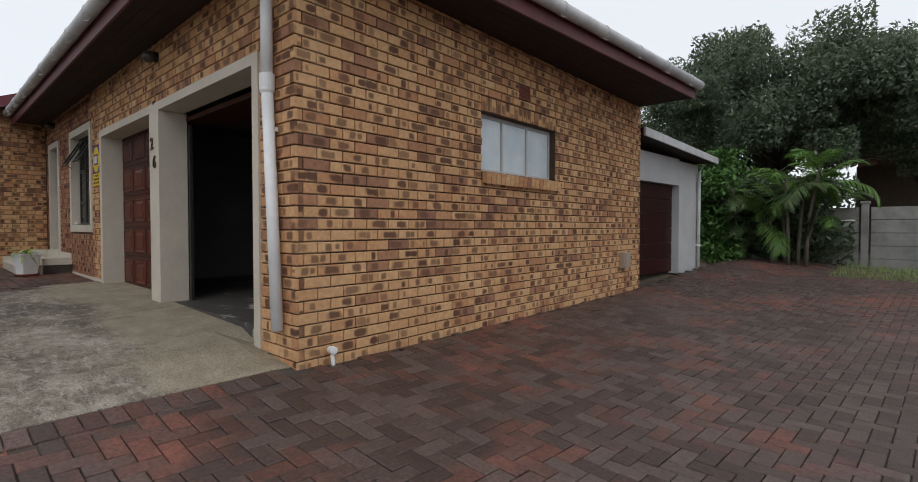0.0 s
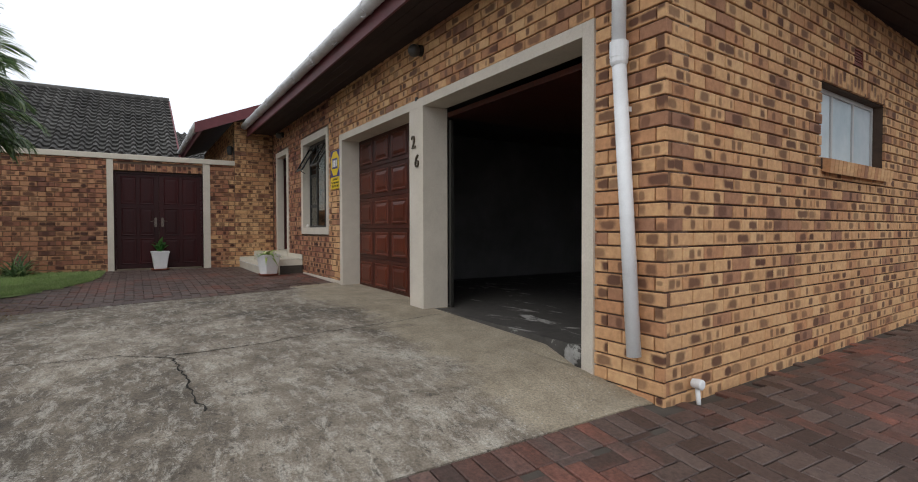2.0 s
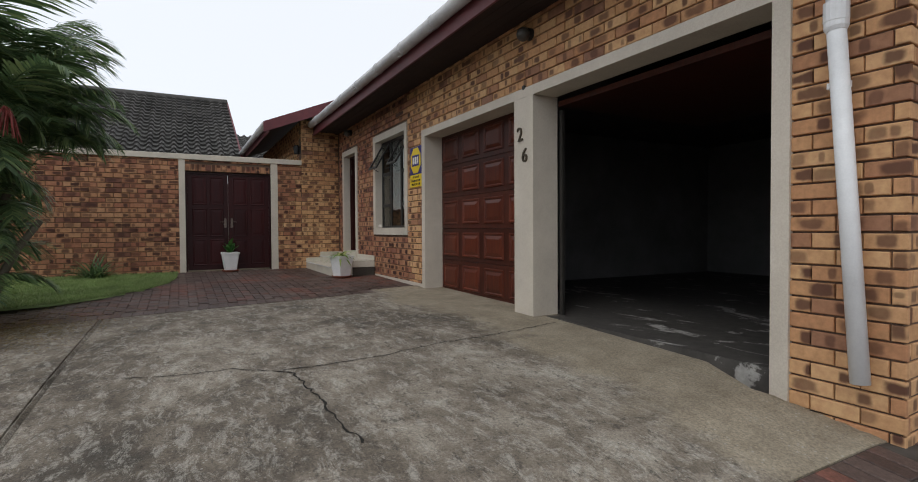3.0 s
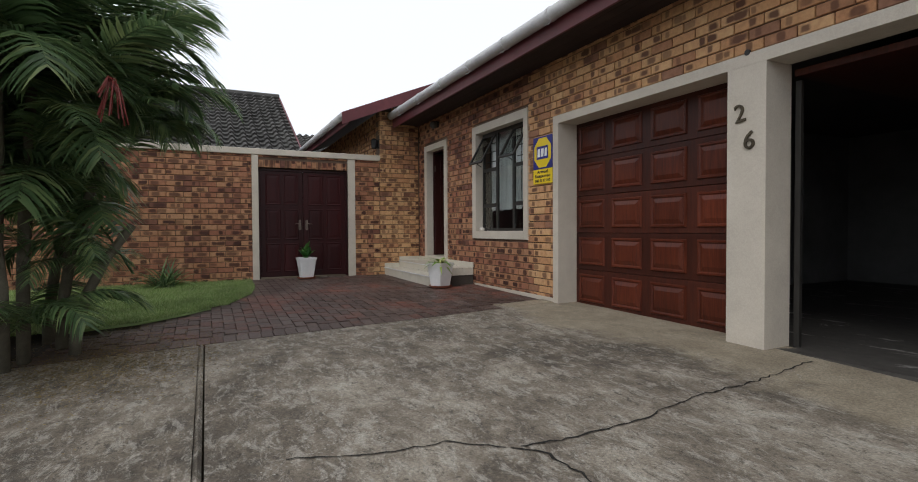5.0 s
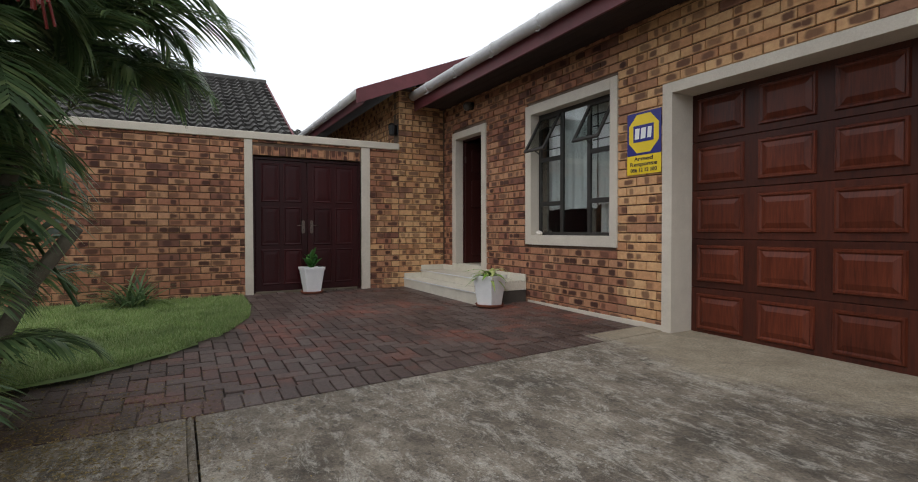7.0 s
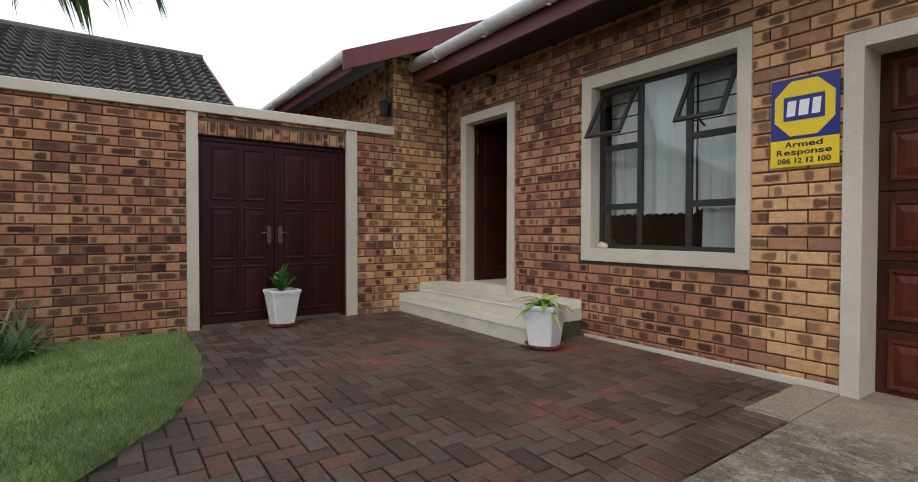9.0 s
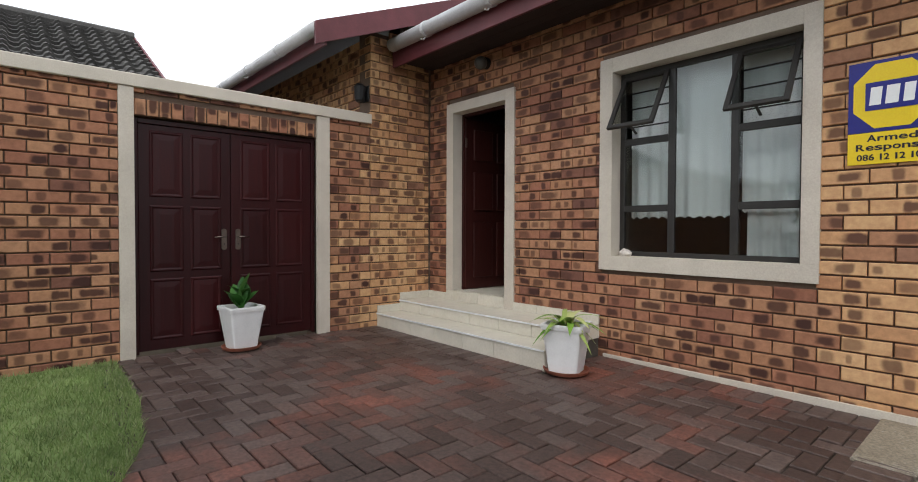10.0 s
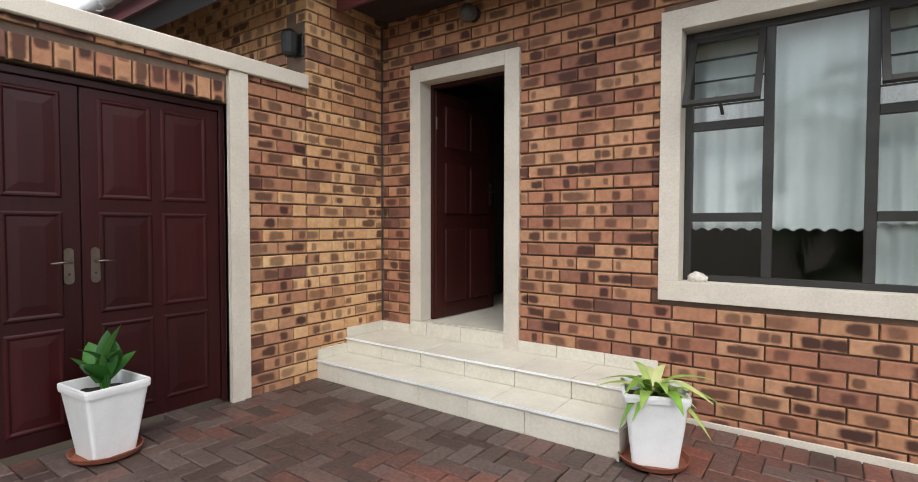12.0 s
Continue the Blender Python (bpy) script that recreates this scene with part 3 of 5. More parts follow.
gate_pieces += [p for p in courses(WING_Y, FRONT - 0.0125, 0.2, 3.75, [], tone_gate, 0.03 + PITCH * 2) if p[1] < 3.34 + (p[0] - WING_Y) * 0.4]
gate_pieces += [(GY0 + 0.043 + i * 0.0855, GTOP + 0.063, 0.075, 0.12, BRICK_RED, 0.0) for i in range(17)]
lay(wall_gate, (GATE_X, 0, 0), (0, 1, 0), (1, 0, 0), gate_pieces, lambda u, z: u > 0.9 or -1.6 < u < -0.7 and z < 2.4)
wall_wing = wall("wall_wing", [((-17.0, WING_Y + 0.018, -0.2), (gx0, WING_Y + 0.23, 3.40))], "dark brick wall of the wing above the gate wall")
lay(wall_wing, (0, WING_Y, 0), (1, 0, 0), (0, -1, 0), courses(-17.0, GATE_X - 0.013, 2.3, 3.40, [], lambda u, z: BRICK_TAN, GATE_X - PITCH * 30), lambda u, z: u > -13)

# coping and plaster surrounds
cop = tagged(part("coping", boxes(((GATE_X - 0.24, -9.0, 2.502), (GATE_X + 0.03, WING_Y - 0.004, 2.60)), bevel=0.006), PLASTER), "cream painted plaster coping along the wall", "coping", kind="structure")


def surround(name, items, label):
    return tagged(part(name, boxes(*items, bevel=0.0015), PLASTER), label, "trim", kind="structure")


f0 = FRONT - 0.018
zlow = 0.2
trim_garage = surround("trim_garage", [((G2[0] - 0.10, f0, zlow), (G2[0], Y1 + 0.004, GZ + 0.09)), ((G2[1], f0, zlow), (G1[0], Y1 + 0.03, GZ)), ((G1[1], f0, zlow), (G1[1] + 0.10, Y1 + 0.004, GZ + 0.09)), ((G2[0], f0, GZ), (G1[1], Y1 + 0.004, GZ + 0.09))], "cream plaster surround and pillar of the double garage")
trim_window = surround("trim_window", [((WX0 - 0.11, f0, WZ0), (WX0, FRONT + 0.13, WZ1 + 0.11)), ((WX1, f0, WZ0), (WX1 + 0.095, FRONT + 0.13, WZ1 + 0.11)), ((WX0, f0, WZ1), (WX1, FRONT + 0.13, WZ1 + 0.11)), ((WX0 - 0.11, f0, WZ0 - 0.11), (WX1 + 0.095, FRONT + 0.13, WZ0))], "cream plaster surround of the bedroom window")
trim_door = surround("trim_door", [((DX0 - 0.105, f0, DZ0), (DX0, FRONT + 0.11, DZ1 + 0.10)), ((DX1, f0, 0.69), (DX1 + 0.115, FRONT + 0.11, DZ1 + 0.10)), ((DX0, f0, DZ1), (DX1, FRONT + 0.11, DZ1 + 0.10))], "cream plaster surround of the front door")
trim_gate = surround("trim_gate", [((GATE_X - 0.05, GY0 - 0.10, 0.3), (GATE_X + 0.018, GY0, 2.5)), ((GATE_X - 0.05, GY1, 0.3), (GATE_X + 0.018, GY1 + 0.125, 2.5))], "cream plaster gate posts")
footing = tagged(part("footing", boxes(((DX1 + 1.07, FRONT - 0.012, 0.2), (G2[0] - 0.1, FRONT + 0.005, 0.475)), bevel=0.003), PLASTER), "pale mortar fillet along the foot of the wall", "footing", kind="structure")

on_side(tagged(part("footing_side", boxes(((SIDE - 0.005, FRONT + 0.02, -0.1), (SIDE + 0.012, SIDE_END, 0.165)), bevel=0.003), PLASTER), "pale mortar fillet along the foot of the side wall", "footing", kind="structure"))

# ---- roofs ----


def pitched(name, corners, mat, label, thick=0.05):
    bm = bmesh.new()
    vs = [bm.verts.new(c) for c in corners]
    bm.faces.new(vs)
    ret = bmesh.ops.extrude_face_region(bm, geom=list(bm.faces))
    for v in ret["geom"]:
        if isinstance(v, bmesh.types.BMVert):
            v.co.z -= thick
    return tagged(part(name, bm, mat), label, "roof", kind="structure")


EY, EX, EZ = 1.68, -1.72, 3.41       # eave edges and their height
SL = math.tan(radians(20))
RY = (EY + 8.6) / 2
ridge_z = EZ + (RY - EY) * SL
DROP = 0.06    # fall of the front eave towards the entrance
pitched("roof_front", ((-11.6, EY, EZ - DROP), (EX, EY, EZ), (EX - (RY - EY), RY, ridge_z), (-11.6, RY, ridge_z)), EAVE_WOOD, "dark boarded roof slope over the garages")
pitched("roof_side", ((EX, EY, EZ), (EX, 8.6, EZ), (EX - (RY - EY), RY, ridge_z)), EAVE_WOOD, "dark boarded hipped roof end")
pitched("roof_back", ((EX, 8.6, EZ), (-11.6, 8.6, EZ), (-11.6, RY, ridge_z), (EX - (RY - EY), RY, ridge_z)), EAVE_WOOD, "dark boarded rear roof slope")
fascia = tagged(part("fascia", boxes(((-11.6, EY - 0.025, EZ - 0.25), (EX + 0.02, EY, EZ + 0.01)), ((EX, EY + 0.003, EZ - 0.25), (EX + 0.025, 8.6, EZ + 0.01)), bevel=0.003), FASCIA), "maroon painted fascia board under the gutter", "fascia", kind="structure")
for v in fascia.data.vertices:
    if v.co.y < EY + 0.002:
        v.co.z -= DROP * (EX - v.co.x) / (EX + 11.6)


def gutter(name, a, b, label, r=0.066):
    """A half-round gutter with its beads, brackets and joints, from a to b."""
    a, b = Vector(a), Vector(b)
    d = (b - a).normalized()
    side = d.cross(Vector((0, 0, 1)))
    g = tagged(part(name, tube([a, b], r, 14), GUTTER, smooth=True), label, "gutter", "roof gutters")
    n = int((b - a).length / 0.85)
    for i in range(1, n + 1):
        c = a + d * (i * 0.85 - 0.3)
        part("bracket", tube([c, c + d * 0.035], r + 0.007, 14), GUTTER, g)
        hook = [c + Vector((0, 0, -r)), c - Vector((0, 0, r + 0.03)) + side * 0.02, c - Vector((0, 0, r + 0.035)) + side * 0.055]
        part("bracket_hook", tube(hook, 0.007, 6), GUTTER, g)
    return g


gutter("gutter", (-11.52, EY - 0.085, EZ - 0.055 - DROP), (EX + 0.09, EY - 0.09, EZ - 0.055), "weathered white round roof gutter over the garages")
gutter("gutter", (EX + 0.09, EY - 0.02, EZ - 0.055), (EX + 0.09, 8.62, EZ - 0.055), "white roof gutter along the side eave")
SOF = EZ - 0.235
soffit = bmesh.new()
for k in range(4):
    add_box(soffit, (-11.6, EY + 0.002 + k * 0.124, SOF), (EX - 0.001, EY + 0.122 + k * 0.124, SOF + 0.02), 0.002)
for k in range(8):
    add_box(soffit, (EX - 0.124 - k * 0.126, FRONT, SOF + 0.001), (EX - 0.002 - k * 0.126, 8.6, SOF + 0.021), 0.002)
tagged(part("soffit", soffit, EAVE_WOOD), "dark brown boarded soffit under the eave", "soffit", kind="structure")

# wing roof with a barge board
WE, WZ, WS = 0.80, 3.27, math.tan(radians(22))
pitched("roof_wing", ((-17, WE, WZ - 0.01), (-11.36, WE, WZ - 0.01), (-11.36, 5.5, WZ + (5.5 - WE) * WS - 0.01), (-17, 5.5, WZ + (5.5 - WE) * WS - 0.01)), EAVE_WOOD, "dark boarded underside of the wing roof")
bb = bmesh.new()
for x in (-11.36, -11.33):
    for y, dz in ((WE - 0.12, 0.03), (5.5, 0.03), (5.5, -0.17), (WE - 0.12, -0.17)):
        bb.verts.new((x, y, WZ + (y - WE) * WS + dz))
bb.verts.ensure_lookup_table()
for q in ((0, 1, 2, 3), (4, 5, 6, 7), (0, 1, 5, 4), (1, 2, 6, 5), (2, 3, 7, 6), (3, 0, 4, 7)):
    bb.faces.new([bb.verts[j] for j in q])
tagged(part("barge_board", bb, FASCIA), "maroon barge board on the wing gable", "barge board", kind="structure")
tagged(part("fascia_wing", boxes(((-17, WE - 0.02, WZ - 0.2), (-11.365, WE, WZ - 0.02))), FASCIA), "maroon fascia of the wing", "fascia", kind="structure")
gutter("gutter", (-17, WE - 0.09, WZ - 0.06), (-11.37, WE - 0.09, WZ - 0.06), "white roof gutter of the wing", 0.056)

# ---- rooms behind the openings: indoor shade painted into wall and ceiling colours ----
tagged(part("garage_walls", boxes(((-7.62, Y1 + 0.004, 0.1), (-7.46, 8.2, 2.72)), ((-7.46, 8.05, 0.1), (-2.66, 8.2, 2.72))), INTERIOR), "plastered garage walls, coloured dark for the indoor shade", "wall", kind="structure")
tagged(part("garage_ceiling", boxes(((-7.62, Y1 + 0.004, 2.72), (-2.66, 8.2, 2.80))), INTERIOR_SHADED), "garage ceiling, coloured dark for the indoor shade", "ceiling", kind="structure")
tagged(part("garage_floor", boxes(((-7.46, FRONT + 0.1, 0.1), (-2.645, 8.2, 0.40))), GARAGE_FLOOR), "dark garage floor with worn white paint", "floor", kind="structure")
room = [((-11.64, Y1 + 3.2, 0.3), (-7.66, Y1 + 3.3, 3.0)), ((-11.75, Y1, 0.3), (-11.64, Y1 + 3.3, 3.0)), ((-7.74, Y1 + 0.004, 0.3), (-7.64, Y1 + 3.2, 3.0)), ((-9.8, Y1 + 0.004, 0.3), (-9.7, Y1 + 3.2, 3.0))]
tagged(part("house_walls", boxes(*room), INTERIOR_SHADED), "inner walls of the hall and bedroom, coloured dark for the indoor shade", "wall", kind="structure")
tagged(part("house_ceiling", boxes(((-11.75, Y1 + 0.004, 3.0), (-7.64, Y1 + 3.3, 3.06))), INTERIOR_SHADED), "inner ceiling, coloured dark for the indoor shade", "ceiling", kind="structure")
tagged(part("house_floor", boxes(((-11.75, Y0 + 0.02, 0.6), (-7.64, Y1 + 3.3, DZ0 - 0.002))), TILE_CREAM), "pale tiled hall floor", "floor", kind="structure")

# ---- things: garage ----


def sectional_door():
    d = thing("garage_door", "closed varnished red-brown wooden sectional garage door", "garage door", (G2[0], FRONT + 0.24, 0.40))
    W, H = G2[1] - G2[0], 2.06
    rows, cols = 5, 4
    rh, cw = H / rows, W / cols
    for r in range(rows):
        z = r * rh
        sec = part("section", boxes(((0.0, 0.0, z + 0.002), (W, 0.04, z + rh - 0.002)), bevel=0.003), GARAGE_RAIL, d)
        for c in range(cols):
            x = c * cw
            bm = bmesh.new()
            lo, hi = (x + 0.055, z + 0.055), (x + cw - 0.055, z + rh - 0.05)
            ring = []
            for ins, y in ((0.0, -0.001), (0.008, -0.016), (0.022, -0.016), (0.034, -0.004), (0.075, -0.018)):
                ring.append([bm.verts.new(p) for p in ((lo[0] + ins, y, lo[1] + ins), (hi[0] - ins, y, lo[1] + ins), (hi[0] - ins, y, hi[1] - ins), (lo[0] + ins, y, hi[1] - ins))])
            for a, b in zip(ring, ring[1:]):
                for k in range(4):
                    bm.faces.new((a[k], a[(k + 1) % 4], b[(k + 1) % 4], b[k]))
            bm.faces.new(ring[-1])
            part("panel", bm, GARAGE_WOOD, sec)
    return d


sectional_door()
up = thing("garage_door", "raised wooden garage door under the ceiling", "garage door")
part("leaf", boxes(((G1[0] + 0.03, FRONT + 0.25, 2.36), (G1[1] - 0.02, FRONT + 2.3, 2.41)), bevel=0.004), GARAGE_RAIL, up)
for x in (G1[0] + 0.05, G1[1] - 0.06):
    part("track", boxes(((x - 0.02, FRONT + 0.27, 0.40), (x + 0.02, FRONT + 0.30, 2.33))), STEEL, up)

bench = thing("workbench", "dark cluttered workbench against the garage wall", "workbench", (-4.4, 7.6, 0.40))
part("top", boxes(((-0.9, -0.3, 0.82), (0.9, 0.4, 0.88)), bevel=0.005), EAVE_WOOD, bench)
for x in (-0.85, 0.79):
    for y in (-0.27, 0.3):
        part("leg", boxes(((x, y, 0), (x + 0.06, y + 0.06, 0.82))), EAVE_WOOD, bench)
cab = thing("wall_cabinet", "dark wall cabinet on the garage back wall", "cabinet", (-3.6, 7.9, 1.75))
part("body", boxes(((-0.5, -0.15, 0), (0.5, 0.148, 0.45)), bevel=0.004), EAVE_WOOD, cab)
part("door", boxes(((-0.49, -0.168, 0.01), (-0.01, -0.151, 0.44)), bevel=0.003), EAVE_WOOD, cab)
part("door", boxes(((0.01, -0.168, 0.01), (0.49, -0.151, 0.44)), bevel=0.003), EAVE_WOOD, cab)


def text_mesh(name, body, size, depth, mat, parent, m, label="", width=None, bold=0.0):
    cu = bpy.data.curves.new(name, "FONT")
    cu.body, cu.size, cu.extrude, cu.offset = body, size, depth, bold
    cu.align_x, cu.align_y = "CENTER", ("CENTER" if len(body) > 1 or body.isdigit() and size > 0.1 else "BOTTOM_BASELINE")
    tmp = bpy.data.objects.new(name, cu)
    scene.collection.objects.link(tmp)
    bpy.context.view_layer.update()
    me = bpy.data.meshes.new_from_object(tmp.evaluated_get(bpy.context.evaluated_depsgraph_get()))
    bpy.data.objects.remove(tmp)
    me.materials.clear()
    me.materials.append(mat)
    if width:
        xs = [v.co.x for v in me.vertices]
        k, mid = width / (max(xs) - min(xs)), (max(xs) + min(xs)) / 2
        for v in me.vertices:
            v.co.x = (v.co.x - mid) * k
            v.co.y -= size * 0.34
    ob = new(name, me)
    ob.matrix_world = m
    if parent:
        ob.parent = parent
        ob.matrix_parent_inverse = Matrix.Identity(4)
    if label:
        tagged(ob, label)
    return ob


for digit, x, z, lean in (("2", -5.14, 2.11, -6), ("6", -5.065, 1.905, 4)):
    tagged(text_mesh("house_number", digit, 0.19, 0.007, NUMBER, None, pose(x, f0 - 0.008, z, 90, lean, 0)), "tarnished bronze house number %s on the pillar" % digit, "house number", "house numbers")
hole = tagged(part("conduit_hole", tube([(-5.09, f0 - 0.004, 2.55), (-5.09, f0 + 0.01, 2.55)], 0.022, 14), BLACK), "round dark conduit outlet in the pillar plaster", "conduit outlet")

# alarm company sign
sx0, sx1, sz0, sz1, szm = -7.86, -7.478, 1.805, 2.36, 1.978
sign = thing("alarm_sign", "blue and yellow armed response sign on the brick wall", "sign", ((sx0 + sx1) / 2, FRONT - 0.008, 0))
sw = (sx1 - sx0) / 2
part("upper_plate", boxes(((-sw, -0.004, szm), (sw, 0.003, sz1)), bevel=0.001), SIGN_BLUE, sign)
part("lower_plate", boxes(((-sw, -0.004, sz0), (sw, 0.003, szm - 0.002)), bevel=0.001), SIGN_YELLOW, sign)
ob_ = bmesh.new()
zc, hw, hh = (szm + sz1) / 2, 0.168, 0.172
oct_ = [(-0.45, -1), (0.45, -1), (1, -0.45), (1, 0.45), (0.45, 1), (-0.45, 1), (-1, 0.45), (-1, -0.45)]
ob_.faces.new([ob_.verts.new((a * hw, -0.0055, zc + b * hh)) for a, b in oct_])
top_ = [v for v in ob_.verts]
low_ = [ob_.verts.new((v.co.x, -0.0042, v.co.z)) for v in top_]
for k in range(8):
    ob_.faces.new((top_[k], top_[(k + 1) % 8], low_[(k + 1) % 8], low_[k]))
part("octagon", ob_, SIGN_YELLOW, sign, "yellow octagon emblem")
part("emblem_field", boxes(((-0.115, -0.0078, zc - 0.075), (0.115, -0.0068, zc + 0.075))), SIGN_BLUE, sign)
for x0, w in ((-0.098, 0.05), (-0.030, 0.055), (0.044, 0.045)):
    em = bmesh.new()
    em.faces.new([em.verts.new((a, -0.0092, zc + b)) for a, b in ((x0, -0.048), (x0 + w, -0.048), (x0 + w + 0.008, 0.048), (x0 + 0.008, 0.048))])
    part("emblem_bar", em, SIGN_WHITE, sign, "plain white emblem bar")
WIDE = {"m": 1.45, "r": 0.75, "1": 0.85, " ": 0.6, "A": 1.15, "R": 1.15}
for body, z, size, wdt in (("Armed", 1.945, 0.05, 0.215), ("Response", 1.897, 0.05, 0.31), ("086 12 12 100", 1.842, 0.046, 0.30)):
    adv = [WIDE.get(c, 1.0) for c in body]
    at = -wdt / 2
    for c, a in zip(body, adv):
        step = a * wdt / sum(adv)
        if c != " ":
            t = text_mesh("letter", c, size, 0.0008, SIGN_INK, sign, pose(at + step / 2, -0.0052, z, 90, 0, 0), width=step * (0.9 if c != "1" else 0.38), bold=0.001)
        at += step

# round wall lights under the eave
for i, (x, z) in enumerate(((-5.0, 3.02), (-10.75, 3.055))):
    lamp = thing("wall_light", "unlit round bulkhead light on the brick wall", "wall light", (x, FRONT, z), "eave lights")
    part("base", tube([(0, 0.0, 0), (0, -0.05, 0)], 0.055, 16), BLACK, lamp, smooth=False)
    bm = bmesh.new()
    bmesh.ops.create_uvsphere(bm, u_segments=16, v_segments=10, radius=0.064, matrix=Matrix.Translation((0, -0.085, -0.01)))
    part("globe", bm, LAMP_GLASS, lamp, smooth=True)
lant = thing("wall_lantern", "small black lantern on the wing wall", "wall light", (-11.735, WING_Y, 2.82))
part("backplate", boxes(((-0.05, -0.015, -0.08), (0.05, 0.0, 0.08)), bevel=0.004), BLACK, lant)
part("body", tube([(0, -0.08, -0.09), (0, -0.08, -0.07), (0, -0.08, 0.06), (0, -0.08, 0.09)], [0.035, 0.05, 0.06, 0.03], 10), BLACK, lant)
part("arm", boxes(((-0.012, -0.06, 0.04), (0.012, -0.012, 0.06))), BLACK, lant)

# ---- things: downpipe, tap, meter box, vent ----
dp = thing("downpipe", "white plastic downpipe leaning at the wall corner", "downpipe", (0, 0, 0))
part("lower_pipe", tube([(-2.285, FRONT - 0.06, 0.47), (-2.405, FRONT - 0.06, 2.2)], 0.042, 16), PIPE, dp, smooth=True)
part("upper_pipe", tube([(-2.408, FRONT - 0.06, 2.24), (-2.405, FRONT - 0.06, 3.2)], 0.042, 16), PIPE, dp, smooth=True)
part("socket", tube([(-2.403, FRONT - 0.06, 2.17), (-2.405, FRONT - 0.06, 2.19), (-2.405, FRONT - 0.06, 2.215), (-2.405, FRONT - 0.06, 2.22), (-2.405, FRONT - 0.06, 2.31)], [0.044, 0.053, 0.053, 0.055, 0.055], 16), PIPE, dp)
part("clip", boxes(((-2.45, FRONT - 0.05, 1.9), (-2.36, FRONT, 1.93))), PIPE, dp)
tap = thing("waste_pipe", "short white waste pipe with a cap at the wall foot", "pipe", (SIDE + 0.03, 2.47, 0.12))
part("pipe", tube([(0, 0, 0), (0, -0.02, 0.16)], 0.014, 10), PIPE, tap, smooth=True)
part("cap", tube([(-0.03, -0.02, 0.185), (0.0, -0.02, 0.185), (0.03, -0.02, 0.185), (0.035, -0.02, 0.185)], [0.026, 0.03, 0.03, 0.02], 14), PIPE, tap)
mb = thing("meter_box", "small brownish plastic box on the side wall", "box", (SIDE, 7.95, 0.69))
part("body", boxes(((0.0, -0.11, -0.11), (0.09, 0.11, 0.13)), bevel=0.008), PLASTIC_GREY, mb)
on_side(mb)
part("lid", boxes(((0.091, -0.1, -0.1), (0.1, 0.1, 0.12)), bevel=0.003), PLASTIC_GREY, mb)
av = thing("air_brick", "terracotta louvred air brick in the side wall", "air vent", (SIDE - 0.004, 5.145, 2.72))
part("frame", boxes(((-0.02, -0.11, -0.075), (0.0, 0.11, -0.06)), ((-0.02, -0.11, 0.06), (0.0, 0.11, 0.075)), ((-0.02, -0.11, -0.06), (0.0, -0.095, 0.06)), ((-0.02, 0.095, -0.06), (0.0, 0.11, 0.06))), RUST, av)
on_side(av)
for i in range(5):
    part("slat", boxes(((-0.018, -0.095, -0.055 + i * 0.023), (-0.004, 0.095, -0.042 + i * 0.023))), RUST, av)

# side window
sw_ = tagged(part("window_2", boxes(((SIDE - 0.13, SY0, SZ0), (SIDE - 0.10, SY0 + 0.035, SZ1)), ((SIDE - 0.13, SY1 - 0.035, SZ0), (SIDE - 0.10, SY1, SZ1)), ((SIDE - 0.13, SY0 + 0.035, SZ1 - 0.035), (SIDE - 0.10, SY1 - 0.035, SZ1)), ((SIDE - 0.13, SY0 + 0.035, SZ0), (SIDE - 0.10, SY1 - 0.035, SZ0 + 0.035)), ((SIDE - 0.13, SY0 + 0.48, SZ0 + 0.035), (SIDE - 0.10, SY0 + 0.515, SZ1 - 0.035)), ((SIDE - 0.13, SY0 + 0.985, SZ0 + 0.035), (SIDE - 0.10, SY0 + 1.02, SZ1 - 0.035))), PLASTER_WHITE), "grey steel side window with obscured panes", "window", kind="structure")
on_side(sw_)
for a, b in ((0.035, 0.48), (0.515, 0.985), (1.02, 1.49)):
    part("pane", boxes(((SIDE - 0.12, SY0 + a, SZ0 + 0.035), (SIDE - 0.115, SY0 + b, SZ1 - 0.035))), FROSTED, sw_, "pale blue obscured glass pane")
sill = tagged(part("window_sill", boxes(((SIDE - 0.11, SY0 - 0.02, SZ0 - 0.10), (SIDE + 0.01, SY1 + 0.02, SZ0 - 0.012))), MORTAR), "sloping brick-on-edge sill of the side window", "window sill", kind="structure")
on_side(sill)
for i in range(18):
    bm = bmesh.new()
    y = SY0 - 0.01 + i * 0.0855
    vs = [bm.verts.new(p) for p in ((SIDE - 0.10, y, SZ0 - 0.08), (SIDE + 0.06, y, SZ0 - 0.135), (SIDE + 0.072, y, SZ0 - 0.025), (SIDE - 0.10, y, SZ0 + 0.016), (SIDE - 0.10, y + 0.076, SZ0 - 0.08), (SIDE + 0.06, y + 0.076, SZ0 - 0.135), (SIDE + 0.072, y + 0.076, SZ0 - 0.025), (SIDE - 0.10, y + 0.076, SZ0 + 0.016))]
    for q in ((0, 1, 2, 3), (4, 5, 6, 7), (0, 1, 5, 4), (1, 2, 6, 5), (2, 3, 7, 6), (3, 0, 4, 7)):
        bm.faces.new([vs[j] for j in q])
    b = part("brick", bm, BRICK_TAN, sill)
    set_uv(b.data, [(v.co.x, 0, v.co.z - SZ0 + 0.05) for v in b.data.vertices])

